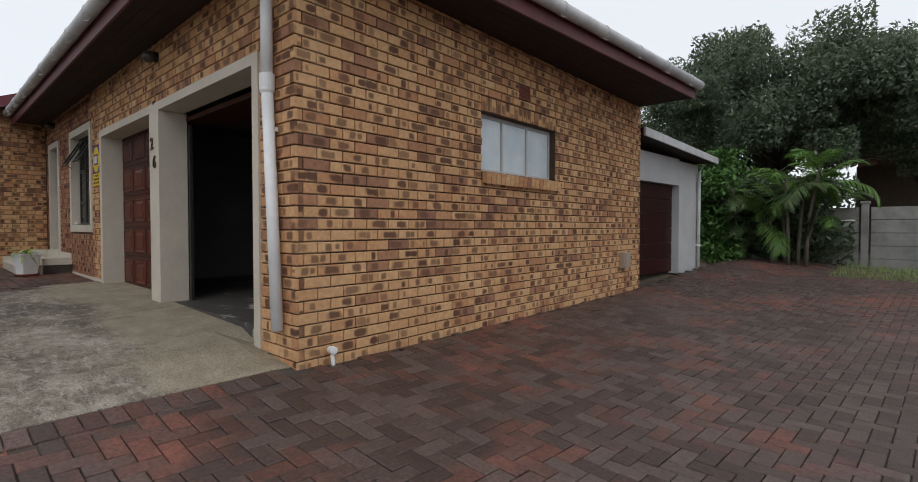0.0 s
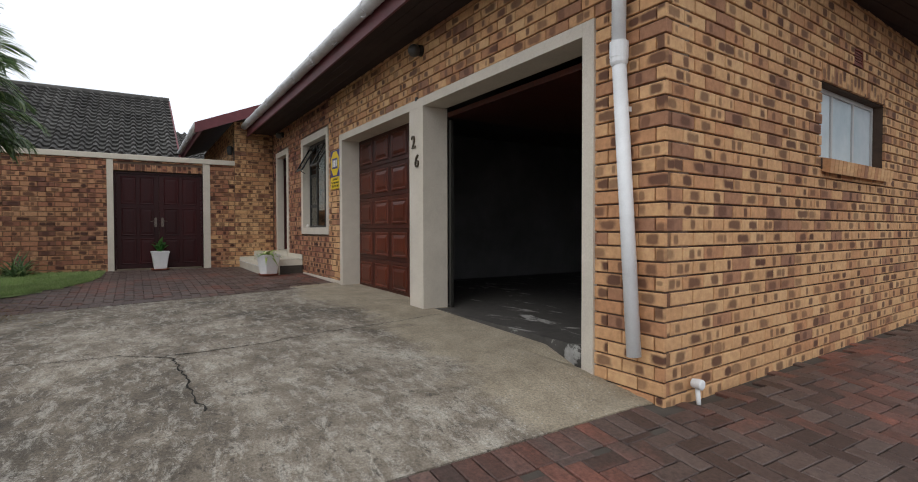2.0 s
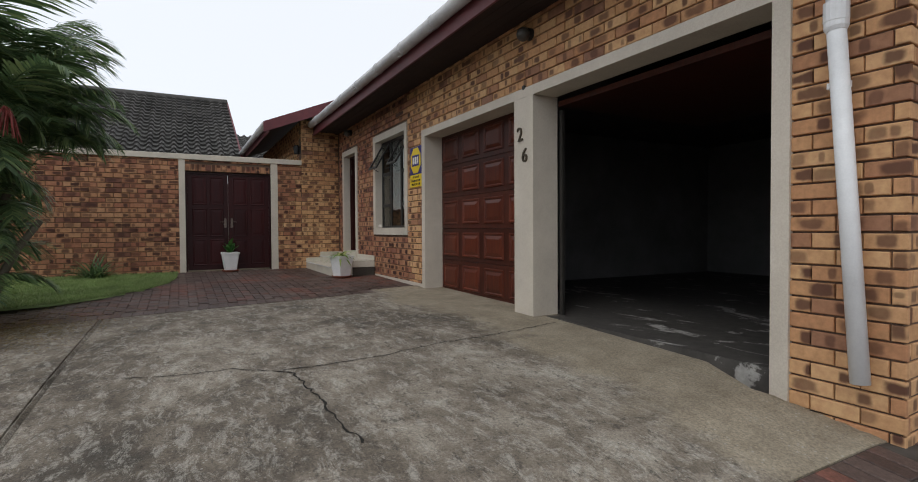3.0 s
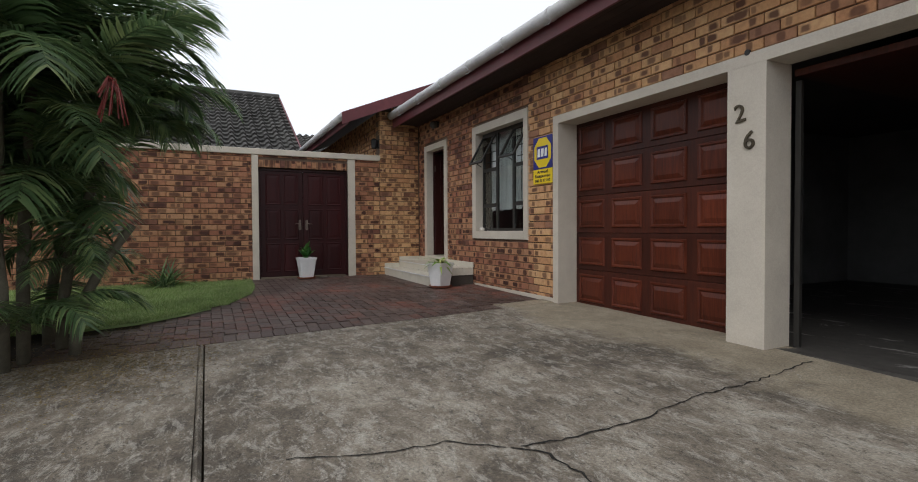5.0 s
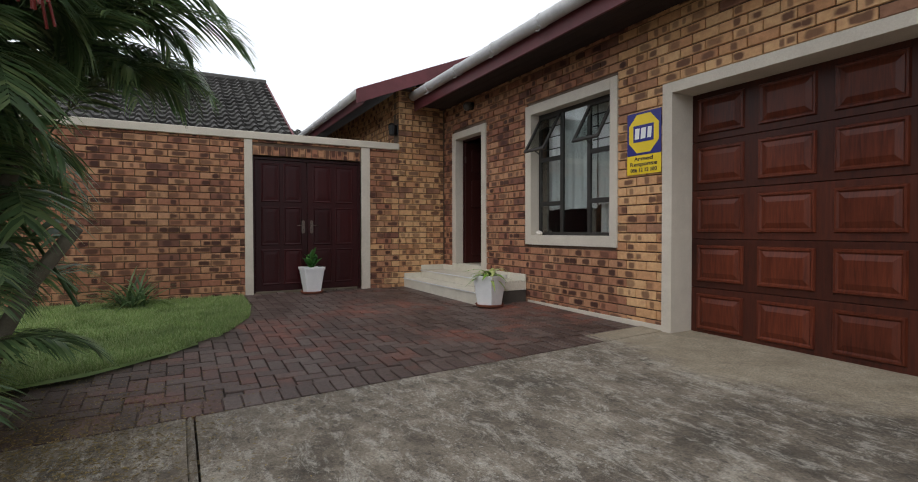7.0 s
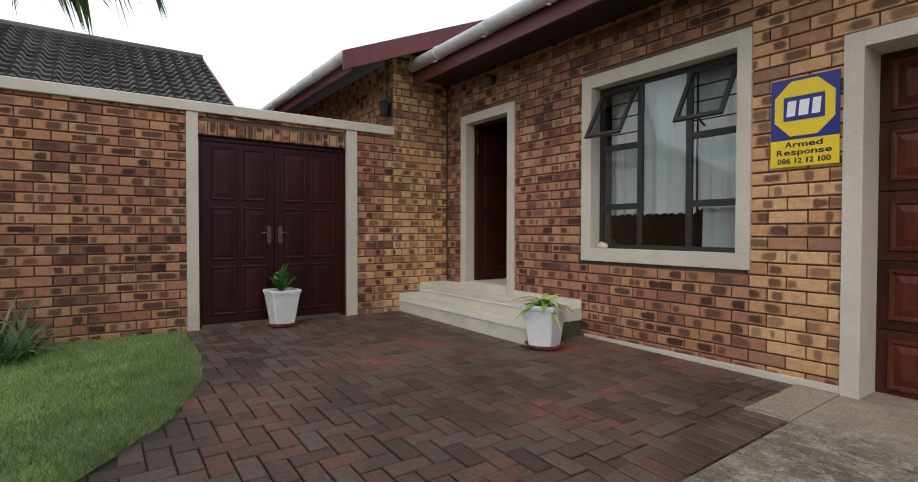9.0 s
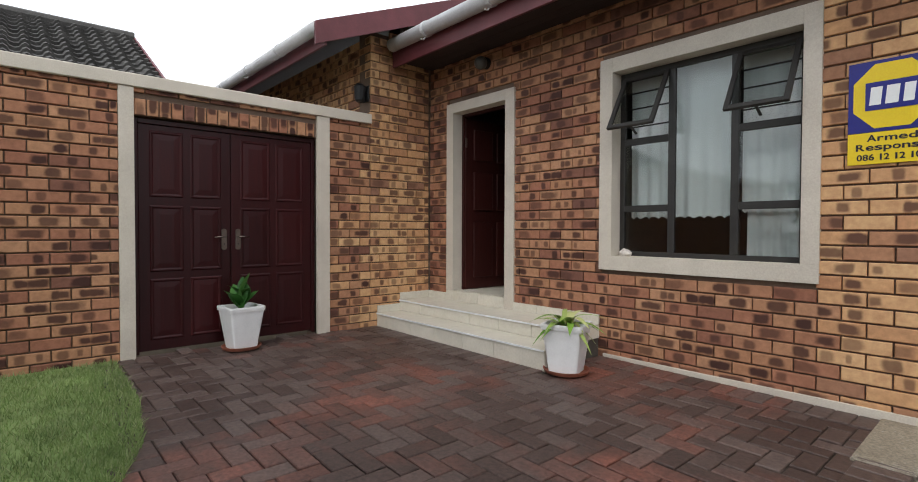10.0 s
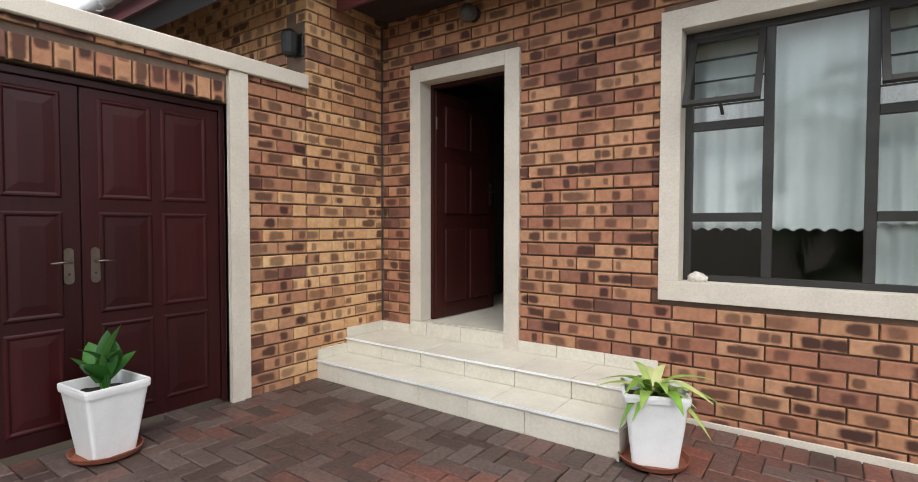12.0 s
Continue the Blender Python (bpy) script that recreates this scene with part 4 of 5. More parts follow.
# ---- front window ----
FY = FRONT + 0.10
W0, W1 = WX0 + 0.0, WX1 - 0.0
m1, m2, t1, t2 = W0 + 0.416, W0 + 0.852, 2.122, 1.608
fr = [((W0, FY, WZ0), (W0 + 0.04, FY + 0.03, WZ1)), ((W1 - 0.04, FY, WZ0), (W1, FY + 0.03, WZ1)), ((W0 + 0.04, FY, WZ1 - 0.04), (W1 - 0.04, FY + 0.03, WZ1)), ((W0 + 0.04, FY, WZ0), (W1 - 0.04, FY + 0.03, WZ0 + 0.035)),
      ((m1 - 0.025, FY, WZ0 + 0.035), (m1 + 0.025, FY + 0.03, WZ1 - 0.04)), ((m2 - 0.025, FY, WZ0 + 0.035), (m2 + 0.025, FY + 0.03, WZ1 - 0.04))]
for a, b in ((W0 + 0.04, m1 - 0.025), (m2 + 0.025, W1 - 0.04)):
    fr += [((a, FY, t1 - 0.025), (b, FY + 0.03, t1 + 0.025)), ((a, FY, t2 - 0.025), (b, FY + 0.03, t2 + 0.025))]
win = tagged(new("window_1"), "dark steel casement window with two open top vents", "window", kind="structure")
part("window_frame", boxes(*fr, bevel=0.003), STEEL, win)


def pane(x0, x1, z0, z1):
    p = part("pane", boxes(((x0, FY + 0.012, z0), (x1, FY + 0.017, z1))), GLASS, win)
    p.visible_shadow = False


pane(m1 + 0.025, m2 - 0.025, WZ0 + 0.035, WZ1 - 0.04)
for a, b in ((W0 + 0.04, m1 - 0.025), (m2 + 0.025, W1 - 0.04)):
    pane(a, b, WZ0 + 0.035, t2 - 0.025)
    pane(a, b, t2 + 0.025, t1 - 0.025)
    vent = part("vent", bmesh.new(), STEEL, win, "top-hung vent pushed open")
    vent.location = ((a + b) / 2, FY + 0.0, WZ1 - 0.045)
    vent.rotation_euler = (radians(-30), 0, 0)
    hw_, hv = (b - a) / 2 + 0.008, WZ1 - 0.045 - t1 - 0.01
    part("vent_frame", boxes(((-hw_, -0.012, -hv), (-hw_ + 0.032, 0.012, 0)), ((hw_ - 0.032, -0.012, -hv), (hw_, 0.012, 0)), ((-hw_ + 0.032, -0.012, -0.032), (hw_ - 0.032, 0.012, 0)), ((-hw_ + 0.032, -0.012, -hv), (hw_ - 0.032, 0.012, -hv + 0.032)), bevel=0.002), STEEL, vent)
    p = part("vent_pane", boxes(((-hw_ + 0.032, -0.002, -hv + 0.032), (hw_ - 0.032, 0.002, -0.032))), GLASS, vent)
    p.visible_shadow = False
    part("stay", boxes(((-0.008, 0.012, -hv + 0.01), (0.008, 0.11, -hv + 0.018)), ((-0.03, 0.012, -hv + 0.018), (-0.018, 0.02, -hv + 0.06))), STEEL, vent)
    for z in (t1 + 0.12, t1 + 0.26, t1 + 0.38):
        part("burglar_bar", boxes(((a - 0.01, FY + 0.045, z - 0.005), (b + 0.01, FY + 0.055, z + 0.005))), STEEL, win)


def curtain(x0, x1, z0, z1, y, scallop, label):
    bm = bmesh.new()
    n, m = int((x1 - x0) / 0.008), 14
    g = []
    for i in range(n + 1):
        x = x0 + (x1 - x0) * i / n
        lowz = z0 + (0.018 * abs(math.sin(x * math.pi / 0.07)) if scallop else 0)
        col = []
        for j in range(m + 1):
            f = j / m
            fold = 0.014 * math.sin(x * 55 + 1.5 * math.sin(x * 9)) * (0.5 + 0.5 * f) + 0.006 * noise.noise((x * 6, f * 3, z0))
            col.append(bm.verts.new((x, y + fold, z1 + (lowz - z1) * f)))
        g.append(col)
    for i in range(n):
        for j in range(m):
            bm.faces.new((g[i][j], g[i + 1][j], g[i + 1][j + 1], g[i][j + 1]))
    return tagged(part("net_curtain", bm, LACE, smooth=True), label, "curtain", "window curtains")


curtain(W0 + 0.02, m2 - 0.02, 1.53, WZ1 + 0.02, FY + 0.13, True, "white net curtain with a scalloped lace hem")
curtain(m2 + 0.0, W1 + 0.1, 1.56, WZ1 + 0.02, FY + 0.13, True, "white net curtain hanging behind the bars")
curtain(m2 + 0.03, W1 + 0.1, 1.0, 1.66, FY + 0.16, False, "white sheer curtain drawn to the sill")
rail = tagged(part("curtain_rail", tube([(W0 - 0.1, FY + 0.13, WZ1 + 0.03), (W1 + 0.15, FY + 0.13, WZ1 + 0.03)], 0.012, 8), STEEL), "dark curtain rail above the window", "curtain rail")
sh = bmesh.new()
bmesh.ops.create_icosphere(sh, subdivisions=3, radius=1.0)
for v in sh.verts:
    k = 1 + 0.22 * noise.noise(v.co * 2.3) + 0.10 * math.sin(9 * math.atan2(v.co.y, v.co.x)) * max(0, v.co.z)
    v.co = Vector((v.co.x * 0.052 * k, v.co.y * 0.032 * k, max(-0.012, v.co.z * 0.036 * k + 0.006)))
shell = tagged(part("sea_shell", sh, SHELL, smooth=True), "pale ridged sea shell on the window sill", "shell")
shell.location = (WX0 + 0.09, FRONT + 0.035, WZ0 + 0.012)

# ---- entrance steps ----
steps = tagged(new("entrance_steps"), "cream tiled entrance steps below the front door", "steps", kind="structure")
STEP_X0, STEP_X1 = GATE_X + 0.004, -9.455
rise = (0.40, 0.588, 0.70)
fronts = (1.50, 1.78)
part("core", boxes(((STEP_X0, fronts[0] + 0.012, 0.3), (STEP_X1 - 0.012, FRONT - 0.003, rise[1] - 0.01)), ((STEP_X0, fronts[1] + 0.012, rise[1] - 0.01), (STEP_X1 - 0.012, FRONT - 0.003, rise[2] - 0.01))), GROUT, steps)
n = 6
tw = (STEP_X1 - STEP_X0) / n
for s, (fy, z0, z1, yb) in enumerate(((fronts[0], 0.42, rise[1], fronts[1] + 0.012), (fronts[1], rise[1], rise[2], FRONT - 0.004))):
    for i in range(n):
        a, b = STEP_X0 + i * tw + 0.0015, STEP_X0 + (i + 1) * tw - 0.0015
        part("tile", boxes(((a, fy - 0.004, z1 - 0.01), (b, yb - 0.002, z1)), bevel=0.0025), TILE_CREAM, steps)
        o = tw * 0.4 * (1 - s)
        a2, b2 = max(STEP_X0, a - o), min(STEP_X1, b - o if i < n - 1 else STEP_X1)
        part("tile", boxes(((a2, fy, z0 + 0.002), (b2, fy + 0.011, z1 - 0.0115)), bevel=0.002), TILE_CREAM, steps)
    part("nosing", boxes(((STEP_X0, fy - 0.009, z1 - 0.011), (STEP_X1, fy - 0.0045, z1 + 0.002))), PIPE, steps, "thin pale edge trim")
    part("tile", boxes(((STEP_X1 - 0.011, fy + 0.012, z0 + 0.002), (STEP_X1, yb - 0.002, z1 - 0.0115)), bevel=0.002), TILE_CREAM, steps)
for a, b in ((STEP_X0, DX0 - 0.107), (DX1 + 0.118, DX1 + 0.40), (DX1 + 0.403, DX1 + 0.72), (DX1 + 0.723, STEP_X1)):
    part("skirting_tile", boxes(((a, FRONT - 0.022, rise[2] + 0.001), (b, FRONT - 0.004, rise[2] + 0.075)), bevel=0.002), TILE_CREAM, steps)
for a, b, z in ((fronts[0], fronts[1] - 0.003, rise[1]), (fronts[1], FRONT - 0.024, rise[2])):
    part("skirting_tile", boxes(((GATE_X + 0.005, a, z + 0.001), (GATE_X + 0.02, b, z + 0.075)), bevel=0.002), TILE_CREAM, steps)
for a, b in ((DX0 - 0.105, DX0 + 0.06), (DX0 + 0.063, DX0 + 0.38), (DX0 + 0.383, DX1)):
    part("threshold_tile", boxes(((a, FRONT - 0.02, rise[2] + 0.001), (b, FRONT + 0.012, DZ0 - 0.003)), bevel=0.002), TILE_CREAM, steps)

# front door, standing open into the hall
door = tagged(new("door_1"), "open dark mahogany front door", "door", kind="structure")
door.location, door.rotation_euler = (DX0 + 0.02, FRONT + 0.13, DZ0), (0, 0, radians(87))
part("leaf", boxes(((0.0, -0.02, 0.005), (0.80, 0.02, DZ1 - DZ0 - 0.04)), bevel=0.003), DOOR_WOOD, door)
for c in range(2):
    for z0, z1 in ((0.12, 0.72), (0.84, 1.25), (1.37, 1.70)):
        part("panel", boxes(((0.10 + c * 0.33, -0.034, z0), (0.37 + c * 0.33, -0.021, z1)), bevel=0.01), DOOR_WOOD, door)
part("door_handle", boxes(((0.72, -0.026, 0.92), (0.76, -0.021, 1.12)), ((0.64, -0.07, 1.04), (0.75, -0.055, 1.055)), ((0.735, -0.055, 1.04), (0.75, -0.026, 1.055)), bevel=0.002), CHROME, door)
part("hinge", boxes(((-0.01, -0.03, 1.5), (0.012, -0.021, 1.6)), bevel=0.002), CHROME, door)
tagged(part("door_frame", boxes(((DX0, FRONT + 0.112, DZ0), (DX0 + 0.025, FRONT + 0.17, DZ1)), ((DX1 - 0.025, FRONT + 0.112, DZ0), (DX1, FRONT + 0.17, DZ1)), ((DX0 + 0.025, FRONT + 0.112, DZ1 - 0.025), (DX1 - 0.025, FRONT + 0.17, DZ1))), DOOR_WOOD), "dark wooden frame of the front door", "door frame", kind="structure")

# ---- gate ----
gate = thing("double_gate", "closed dark maroon panelled wooden double gate", "gate", (GATE_X - 0.06, 0, 0.47))
GH = GTOP - 0.47 - 0.012
GM = 0.085
for a, b, hinge in ((GY0 + 0.035, GM - 0.003, 0), (GM + 0.003, GY1 - 0.035, 1)):
    leaf = part("leaf", boxes(((-0.04, a, 0.02), (0.0, b, GH - 0.04)), bevel=0.003), GATE_WOOD, gate)
    w = (b - a - 0.20) / 2
    for c in range(2):
        y = a + 0.075 + c * (w + 0.05)
        for z0, z1 in ((0.10, 0.58), (0.635, 1.155), (1.22, 1.735)):
            bm = bmesh.new()
            ring = []
            for ins, x in ((0.0, 0.0005), (0.008, 0.007), (0.016, 0.007), (0.026, 0.001), (0.07, 0.005)):
                ring.append([bm.verts.new(p) for p in ((x, y + ins, z0 + ins), (x, y + w - ins, z0 + ins), (x, y + w - ins, z1 - ins), (x, y + ins, z1 - ins))])
            for p, q in zip(ring, ring[1:]):
                for k in range(4):
                    bm.faces.new((p[k], p[(k + 1) % 4], q[(k + 1) % 4], q[k]))
            bm.faces.new(ring[-1])
            part("panel", bm, GATE_WOOD, leaf)
    y = GM - 0.056 if hinge == 0 else GM + 0.058
    sgn = -1 if hinge == 0 else 1
    plate = part("handle_plate", tube([(0.001, y, 0.885), (0.006, y, 0.885)], 0.022, 14), CHROME, leaf, "worn nickel lever handle and plate")
    for v in plate.data.vertices:
        v.co.z += 0.068 if v.co.z > 0.885 else -0.068
    part("lever", tube([(0.006, y, 0.905), (0.04, y, 0.905), (0.045, y + sgn * 0.025, 0.908), (0.045, y + sgn * 0.085, 0.902)], 0.0055, 8), CHROME, leaf, "worn nickel lever", smooth=True)
    part("keyhole", tube([(0.006, y, 0.845), (0.0075, y, 0.845)], 0.006, 8), BLACK, leaf)
part("gate_frame", boxes(((-0.06, GY0 + 0.002, 0.0), (0.012, GY0 + 0.033, GH)), ((-0.06, GY1 - 0.033, 0.0), (0.012, GY1 - 0.002, GH)), ((-0.06, GY0 + 0.033, GH - 0.036), (0.012, GY1 - 0.033, GH)), bevel=0.003), GATE_WOOD, gate)

# ---- potted plants ----


def leaf_blade(length, width, droop, fold=0.25, steps=7, curl=0.0):
    """A leaf along +x that arches and droops; returns vertices and faces."""
    v, f = [], []
    for i in range(steps + 1):
        t = i / steps
        w = width * math.sin(math.pi * min(1.0, 0.12 + t * 0.88)) ** 0.8 * (1 - 0.15 * t)
        if i == steps:
            w = 0.001
        x = length * (t - 0.18 * droop * t * t)
        z = length * (0.35 * t - droop * t * t)
        v += [(x, -w, z + fold * w), (x, 0, z), (x, w, z + fold * w)]
        if i:
            b = 3 * i
            f += [(b - 3, b, b + 1, b - 2), (b - 2, b + 1, b + 2, b - 1)]
    return v, f


def place_leaf(vs, fs, blade, m):
    b = len(vs)
    vs += [tuple(m @ Vector(p)) for p in blade[0]]
    fs += [tuple(i + b for i in q) for q in blade[1]]


def lathe(profile, sides=28):
    """A turned body from (radius, height) pairs."""
    bm = bmesh.new()
    rings = [[bm.verts.new((r * math.cos(k * math.tau / sides), r * math.sin(k * math.tau / sides), z)) for k in range(sides)] for r, z in profile]
    for a, b in zip(rings, rings[1:]):
        for k in range(sides):
            bm.faces.new((a[k], a[(k + 1) % sides], b[(k + 1) % sides], b[k]))
    bm.faces.new(rings[0])
    bm.faces.new(rings[-1])
    return bm


def planter(name, at, top, base, h, turn, label, plant_label, leaves, mat):
    p = thing(name, label, "planter", at, "white planters")
    p.rotation_euler = (0, 0, radians(turn))
    bm = bmesh.new()
    rings = []
    for s, z in ((base, 0.0), (base, 0.006), (top * 0.985, h - 0.035), (top * 1.04, h - 0.035), (top * 1.06, h - 0.012), (top * 1.05, h), (top * 0.95, h), (top * 0.90, h - 0.06)):
        ring = []
        r = s * 0.08
        for cx, cy, a0 in ((1, 1, 0), (-1, 1, 90), (-1, -1, 180), (1, -1, 270)):
            for k in range(4):
                a = radians(a0 + 30 * k)
                ring.append(bm.verts.new((cx * (s / 2 - r) + r * math.cos(a), cy * (s / 2 - r) + r * math.sin(a), z + 0.012)))
        rings.append(ring)
    for a, b in zip(rings, rings[1:]):
        for k in range(16):
            bm.faces.new((a[k], a[(k + 1) % 16], b[(k + 1) % 16], b[k]))
    bm.faces.new(rings[0])
    part("pot", bm, POT, p)
    bm = bmesh.new()
    g = [[bm.verts.new((-0.45 * top + 0.9 * top * i / 8, -0.45 * top + 0.9 * top * j / 8, h - 0.045 + 0.012 * noise.noise((i * 0.9, j * 0.9, at[0])))) for j in range(9)] for i in range(9)]
    for i in range(8):
        for j in range(8):
            bm.faces.new((g[i][j], g[i + 1][j], g[i + 1][j + 1], g[i][j + 1]))
    part("soil", bm, SOIL, p, smooth=True)
    rs = base * 0.82
    part("saucer", lathe([(rs * 0.85, 0.001), (rs * 0.92, 0.006), (rs, 0.03), (rs * 0.96, 0.031), (rs * 0.87, 0.009)]), SAUCER, p, "terracotta brown saucer")
    pl = tagged(new("pot_plant"), plant_label, "pot plant")
    pl.location = (at[0], at[1], at[2] + h - 0.05)
    rng = random.Random(int(abs(at[0]) * 10))
    for i in range(leaves[0]):
        blade = leaf_blade(rng.uniform(*leaves[1]), rng.uniform(*leaves[2]), rng.uniform(*leaves[3]))
        vs, fs = [], []
        stalk = leaves[4] * rng.uniform(0.5, 1.1)
        lean = rng.uniform(*leaves[5])
        m = pose(rng.uniform(-0.03, 0.03), rng.uniform(-0.03, 0.03), stalk, 0, -lean, i * 137.5 + rng.uniform(-20, 20))
        place_leaf(vs, fs, blade, m)
        me = mesh_of("leaf", vs, fs, mat, True)
        ob = new("leaf", me)
        ob.parent = pl
        if stalk > 0.03:
            base_pt = m.translation
            part("stem", tube([(base_pt.x * 0.5, base_pt.y * 0.5, -0.02), tuple(base_pt)], 0.006, 6), mat, pl)
    return p


planter("planter", (-11.475, 0.088, 0.462), 0.278, 0.19, 0.34, 4, "white tapered planter with a saucer before the gate", "broad-leaved dark green pot plant", (10, (0.17, 0.25), (0.045, 0.062), (0.1, 0.35), 0.10, (25, 68)), POT_LEAF)
planter("planter", (-9.318, 1.572, 0.452), 0.278, 0.20, 0.335, 20, "white tapered planter with a saucer beside the steps", "lime-green striped strappy pot plant", (24, (0.19, 0.31), (0.018, 0.030), (0.6, 1.3), 0.03, (10, 58)), POT_LEAF_LIME)

# ---- rear annex, boundary and far things ----
AX = -2.9
annex_z = ground_z(AX, 11) - 0.05
wall("wall_annex", [((AX - 0.2, SIDE_END + 0.1, annex_z), (AX, 8.95, 2.66)), ((AX - 0.2, 8.95, 2.06), (AX, 11.2, 2.60)), ((AX - 0.2, 11.2, annex_z), (AX, 12.28, 2.56)), ((-7.0, SIDE_END + 0.1, annex_z), (AX - 0.2, SIDE_END + 0.3, 2.62)), ((-7.0, 12.08, annex_z), (AX - 0.2, 12.28, 2.56))], "white plastered annex wall behind the house", PLASTER_WHITE)
AXF0, AXF1 = 2.86, 2.69     # top of the annex roof at its two ends
pitched("roof_annex", ((-7.2, SIDE_END + 0.02, AXF0), (AX + 0.35, SIDE_END + 0.02, AXF0), (AX + 0.35, 12.36, AXF1), (-7.2, 12.36, AXF1)), EAVE_WOOD, "low dark annex roof falling to the rear", 0.09)
fa = bmesh.new()
for x in (AX + 0.352, AX + 0.385):
    for y, z in ((SIDE_END + 0.02, AXF0), (12.38, AXF1), (12.38, AXF1 - 0.13), (SIDE_END + 0.02, AXF0 - 0.14)):
        fa.verts.new((x, y, z + 0.01))
fa.verts.ensure_lookup_table()
for q in ((0, 1, 2, 3), (4, 5, 6, 7), (0, 1, 5, 4), (1, 2, 6, 5), (2, 3, 7, 6), (3, 0, 4, 7)):
    fa.faces.new([fa.verts[k] for k in q])
tagged(part("fascia_annex", fa, GUTTER), "white fascia of the annex", "fascia", kind="structure")
ad = thing("garage_door", "closed dark brown ribbed annex garage door", "garage door", (AX - 0.15, 8.95, annex_z + 0.05))
for i in range(6):
    h = (2.07 - annex_z - 0.06) / 6
    part("section", boxes(((0, 0.01, i * h + 0.004), (0.03, 2.19, (i + 1) * h - 0.004)), bevel=0.006), GATE_WOOD, ad)
ap = thing("downpipe", "white downpipe at the annex corner", "downpipe", (AX + 0.05, 12.2, 0))
part("pipe", tube([(0, 0, annex_z + 0.05), (0, 0, 2.38), (0.1, 0, 2.56)], 0.035, 10), PIPE, ap, smooth=True)
for z in (0.8, 2.2):
    part("clip", boxes(((-0.05, -0.045, z), (0.04, 0.045, z + 0.03))), PIPE, ap)

FEN_Y = 15.6
zf = ground_z(0, FEN_Y)
for i in range(9):
    x = -8.3 + i * 2.0
    panel = thing("fence_panel", "grey precast concrete fence bay with stacked slabs", "fence", (x, FEN_Y, zf), "precast fence bays")
    for k in range(5):
        part("slab", boxes(((0.11, -0.025, k * 0.3 - 0.1), (1.89, 0.025, k * 0.3 + 0.192)), bevel=0.008), FENCE, panel)
    part("post", boxes(((-0.07, -0.075, -0.1), (0.07, 0.075, 1.47)), ((-0.09, -0.09, 1.471), (0.09, 0.09, 1.53)), bevel=0.008), FENCE, panel)


def tile_roof(owner, a, b, down, n_rows, n_cols, mat):
    """Rows of wavy tiles between ridge ends a and b, falling along down."""
    a, b, down = Vector(a), Vector(b), Vector(down)
    u = (b - a) / n_cols
    r = down / n_rows
    nrm = u.cross(r).normalized()
    nrm = nrm if nrm.z > 0 else -nrm
    vs, fs = [], []
    prof = ((0.0, 0.0), (0.12, 0.055), (0.28, 0.08), (0.44, 0.055), (0.56, 0.0), (0.78, -0.015), (1.0, 0.0))
    for i in range(n_rows):
        for j in range(n_cols):
            o = a + u * j + r * i
            base = len(vs)
            for e, lift in ((0.0, 0.0), (1.04, 0.055), (1.04, -0.02)):
                vs += [tuple(o + u * p + r * e + nrm * (h + lift)) for p, h in prof]
            for e in (0, 1):
                for k in range(6):
                    q = base + e * 7 + k
                    fs.append((q, q + 1, q + 8, q + 7))
    ob = tagged(new("roof_tiles", mesh_of("roof_tiles", vs, fs, mat)), kind="stuff")
    ob.parent = owner
    return ob


nb = thing("neighbour_house", "neighbouring house with a dark grey tiled roof", "house")
RXn, RYn, RZn = -19.7, 0.68, 5.35
part("wall", boxes(((-24.5, -12.5, 0), (-16.2, RYn - 0.35, 3.0))), DARKWALL, nb)
tile_roof(nb, (RXn, -13, RZn), (RXn, RYn, RZn), (4.4, 0, -2.35), 17, 52, ROOF_DARK)
part("roof", boxes(((RXn - 4.0, -13, 2.9), (RXn - 0.1, RYn, 5.2))), ROOF_DARK, nb)
part("ridge", tube([(RXn, -13, RZn + 0.03), (RXn, RYn + 0.02, RZn + 0.03)], 0.11, 10), ROOF_DARK, nb)
vb = bmesh.new()
for y in (RYn, RYn + 0.04):
    for x, z in ((RXn, RZn + 0.06), (RXn + 4.4, RZn - 2.29), (RXn + 4.4, RZn - 2.5), (RXn, RZn - 0.16)):
        vb.verts.new((x, y, z))
vb.verts.ensure_lookup_table()
for q in ((0, 1, 2, 3), (4, 5, 6, 7), (0, 1, 5, 4), (1, 2, 6, 5), (2, 3, 7, 6), (3, 0, 4, 7)):
    vb.faces.new([vb.verts[j] for j in q])
part("verge", vb, FASCIA, nb, "maroon verge board")
nb2 = thing("far_house", "further house with a low dark tiled roof", "house")
part("wall", boxes(((-32, 1.5, 0), (-25, 8, 3.6))), DARKWALL, nb2)
tile_roof(nb2, (-29, 0.5, 5.9), (-29, 8, 5.9), (5, 0, -2.2), 16, 24, ROOF_DARK)

fh = thing("rear_house", "house with a brown tiled roof beyond the fence", "house")
part("wall", boxes(((-1.4, 24.0, 0), (14, 30, 3.4))), DARKWALL, fh)
tile_roof(fh, (-1.8, 27, 4.9), (15, 27, 4.9), (0, -4.0, -1.45), 14, 56, ROOF_BROWN)
part("roof", boxes(((-1.7, 27.1, 3.4), (14.8, 31, 4.8))), ROOF_BROWN, fh)

# ---- plants ----


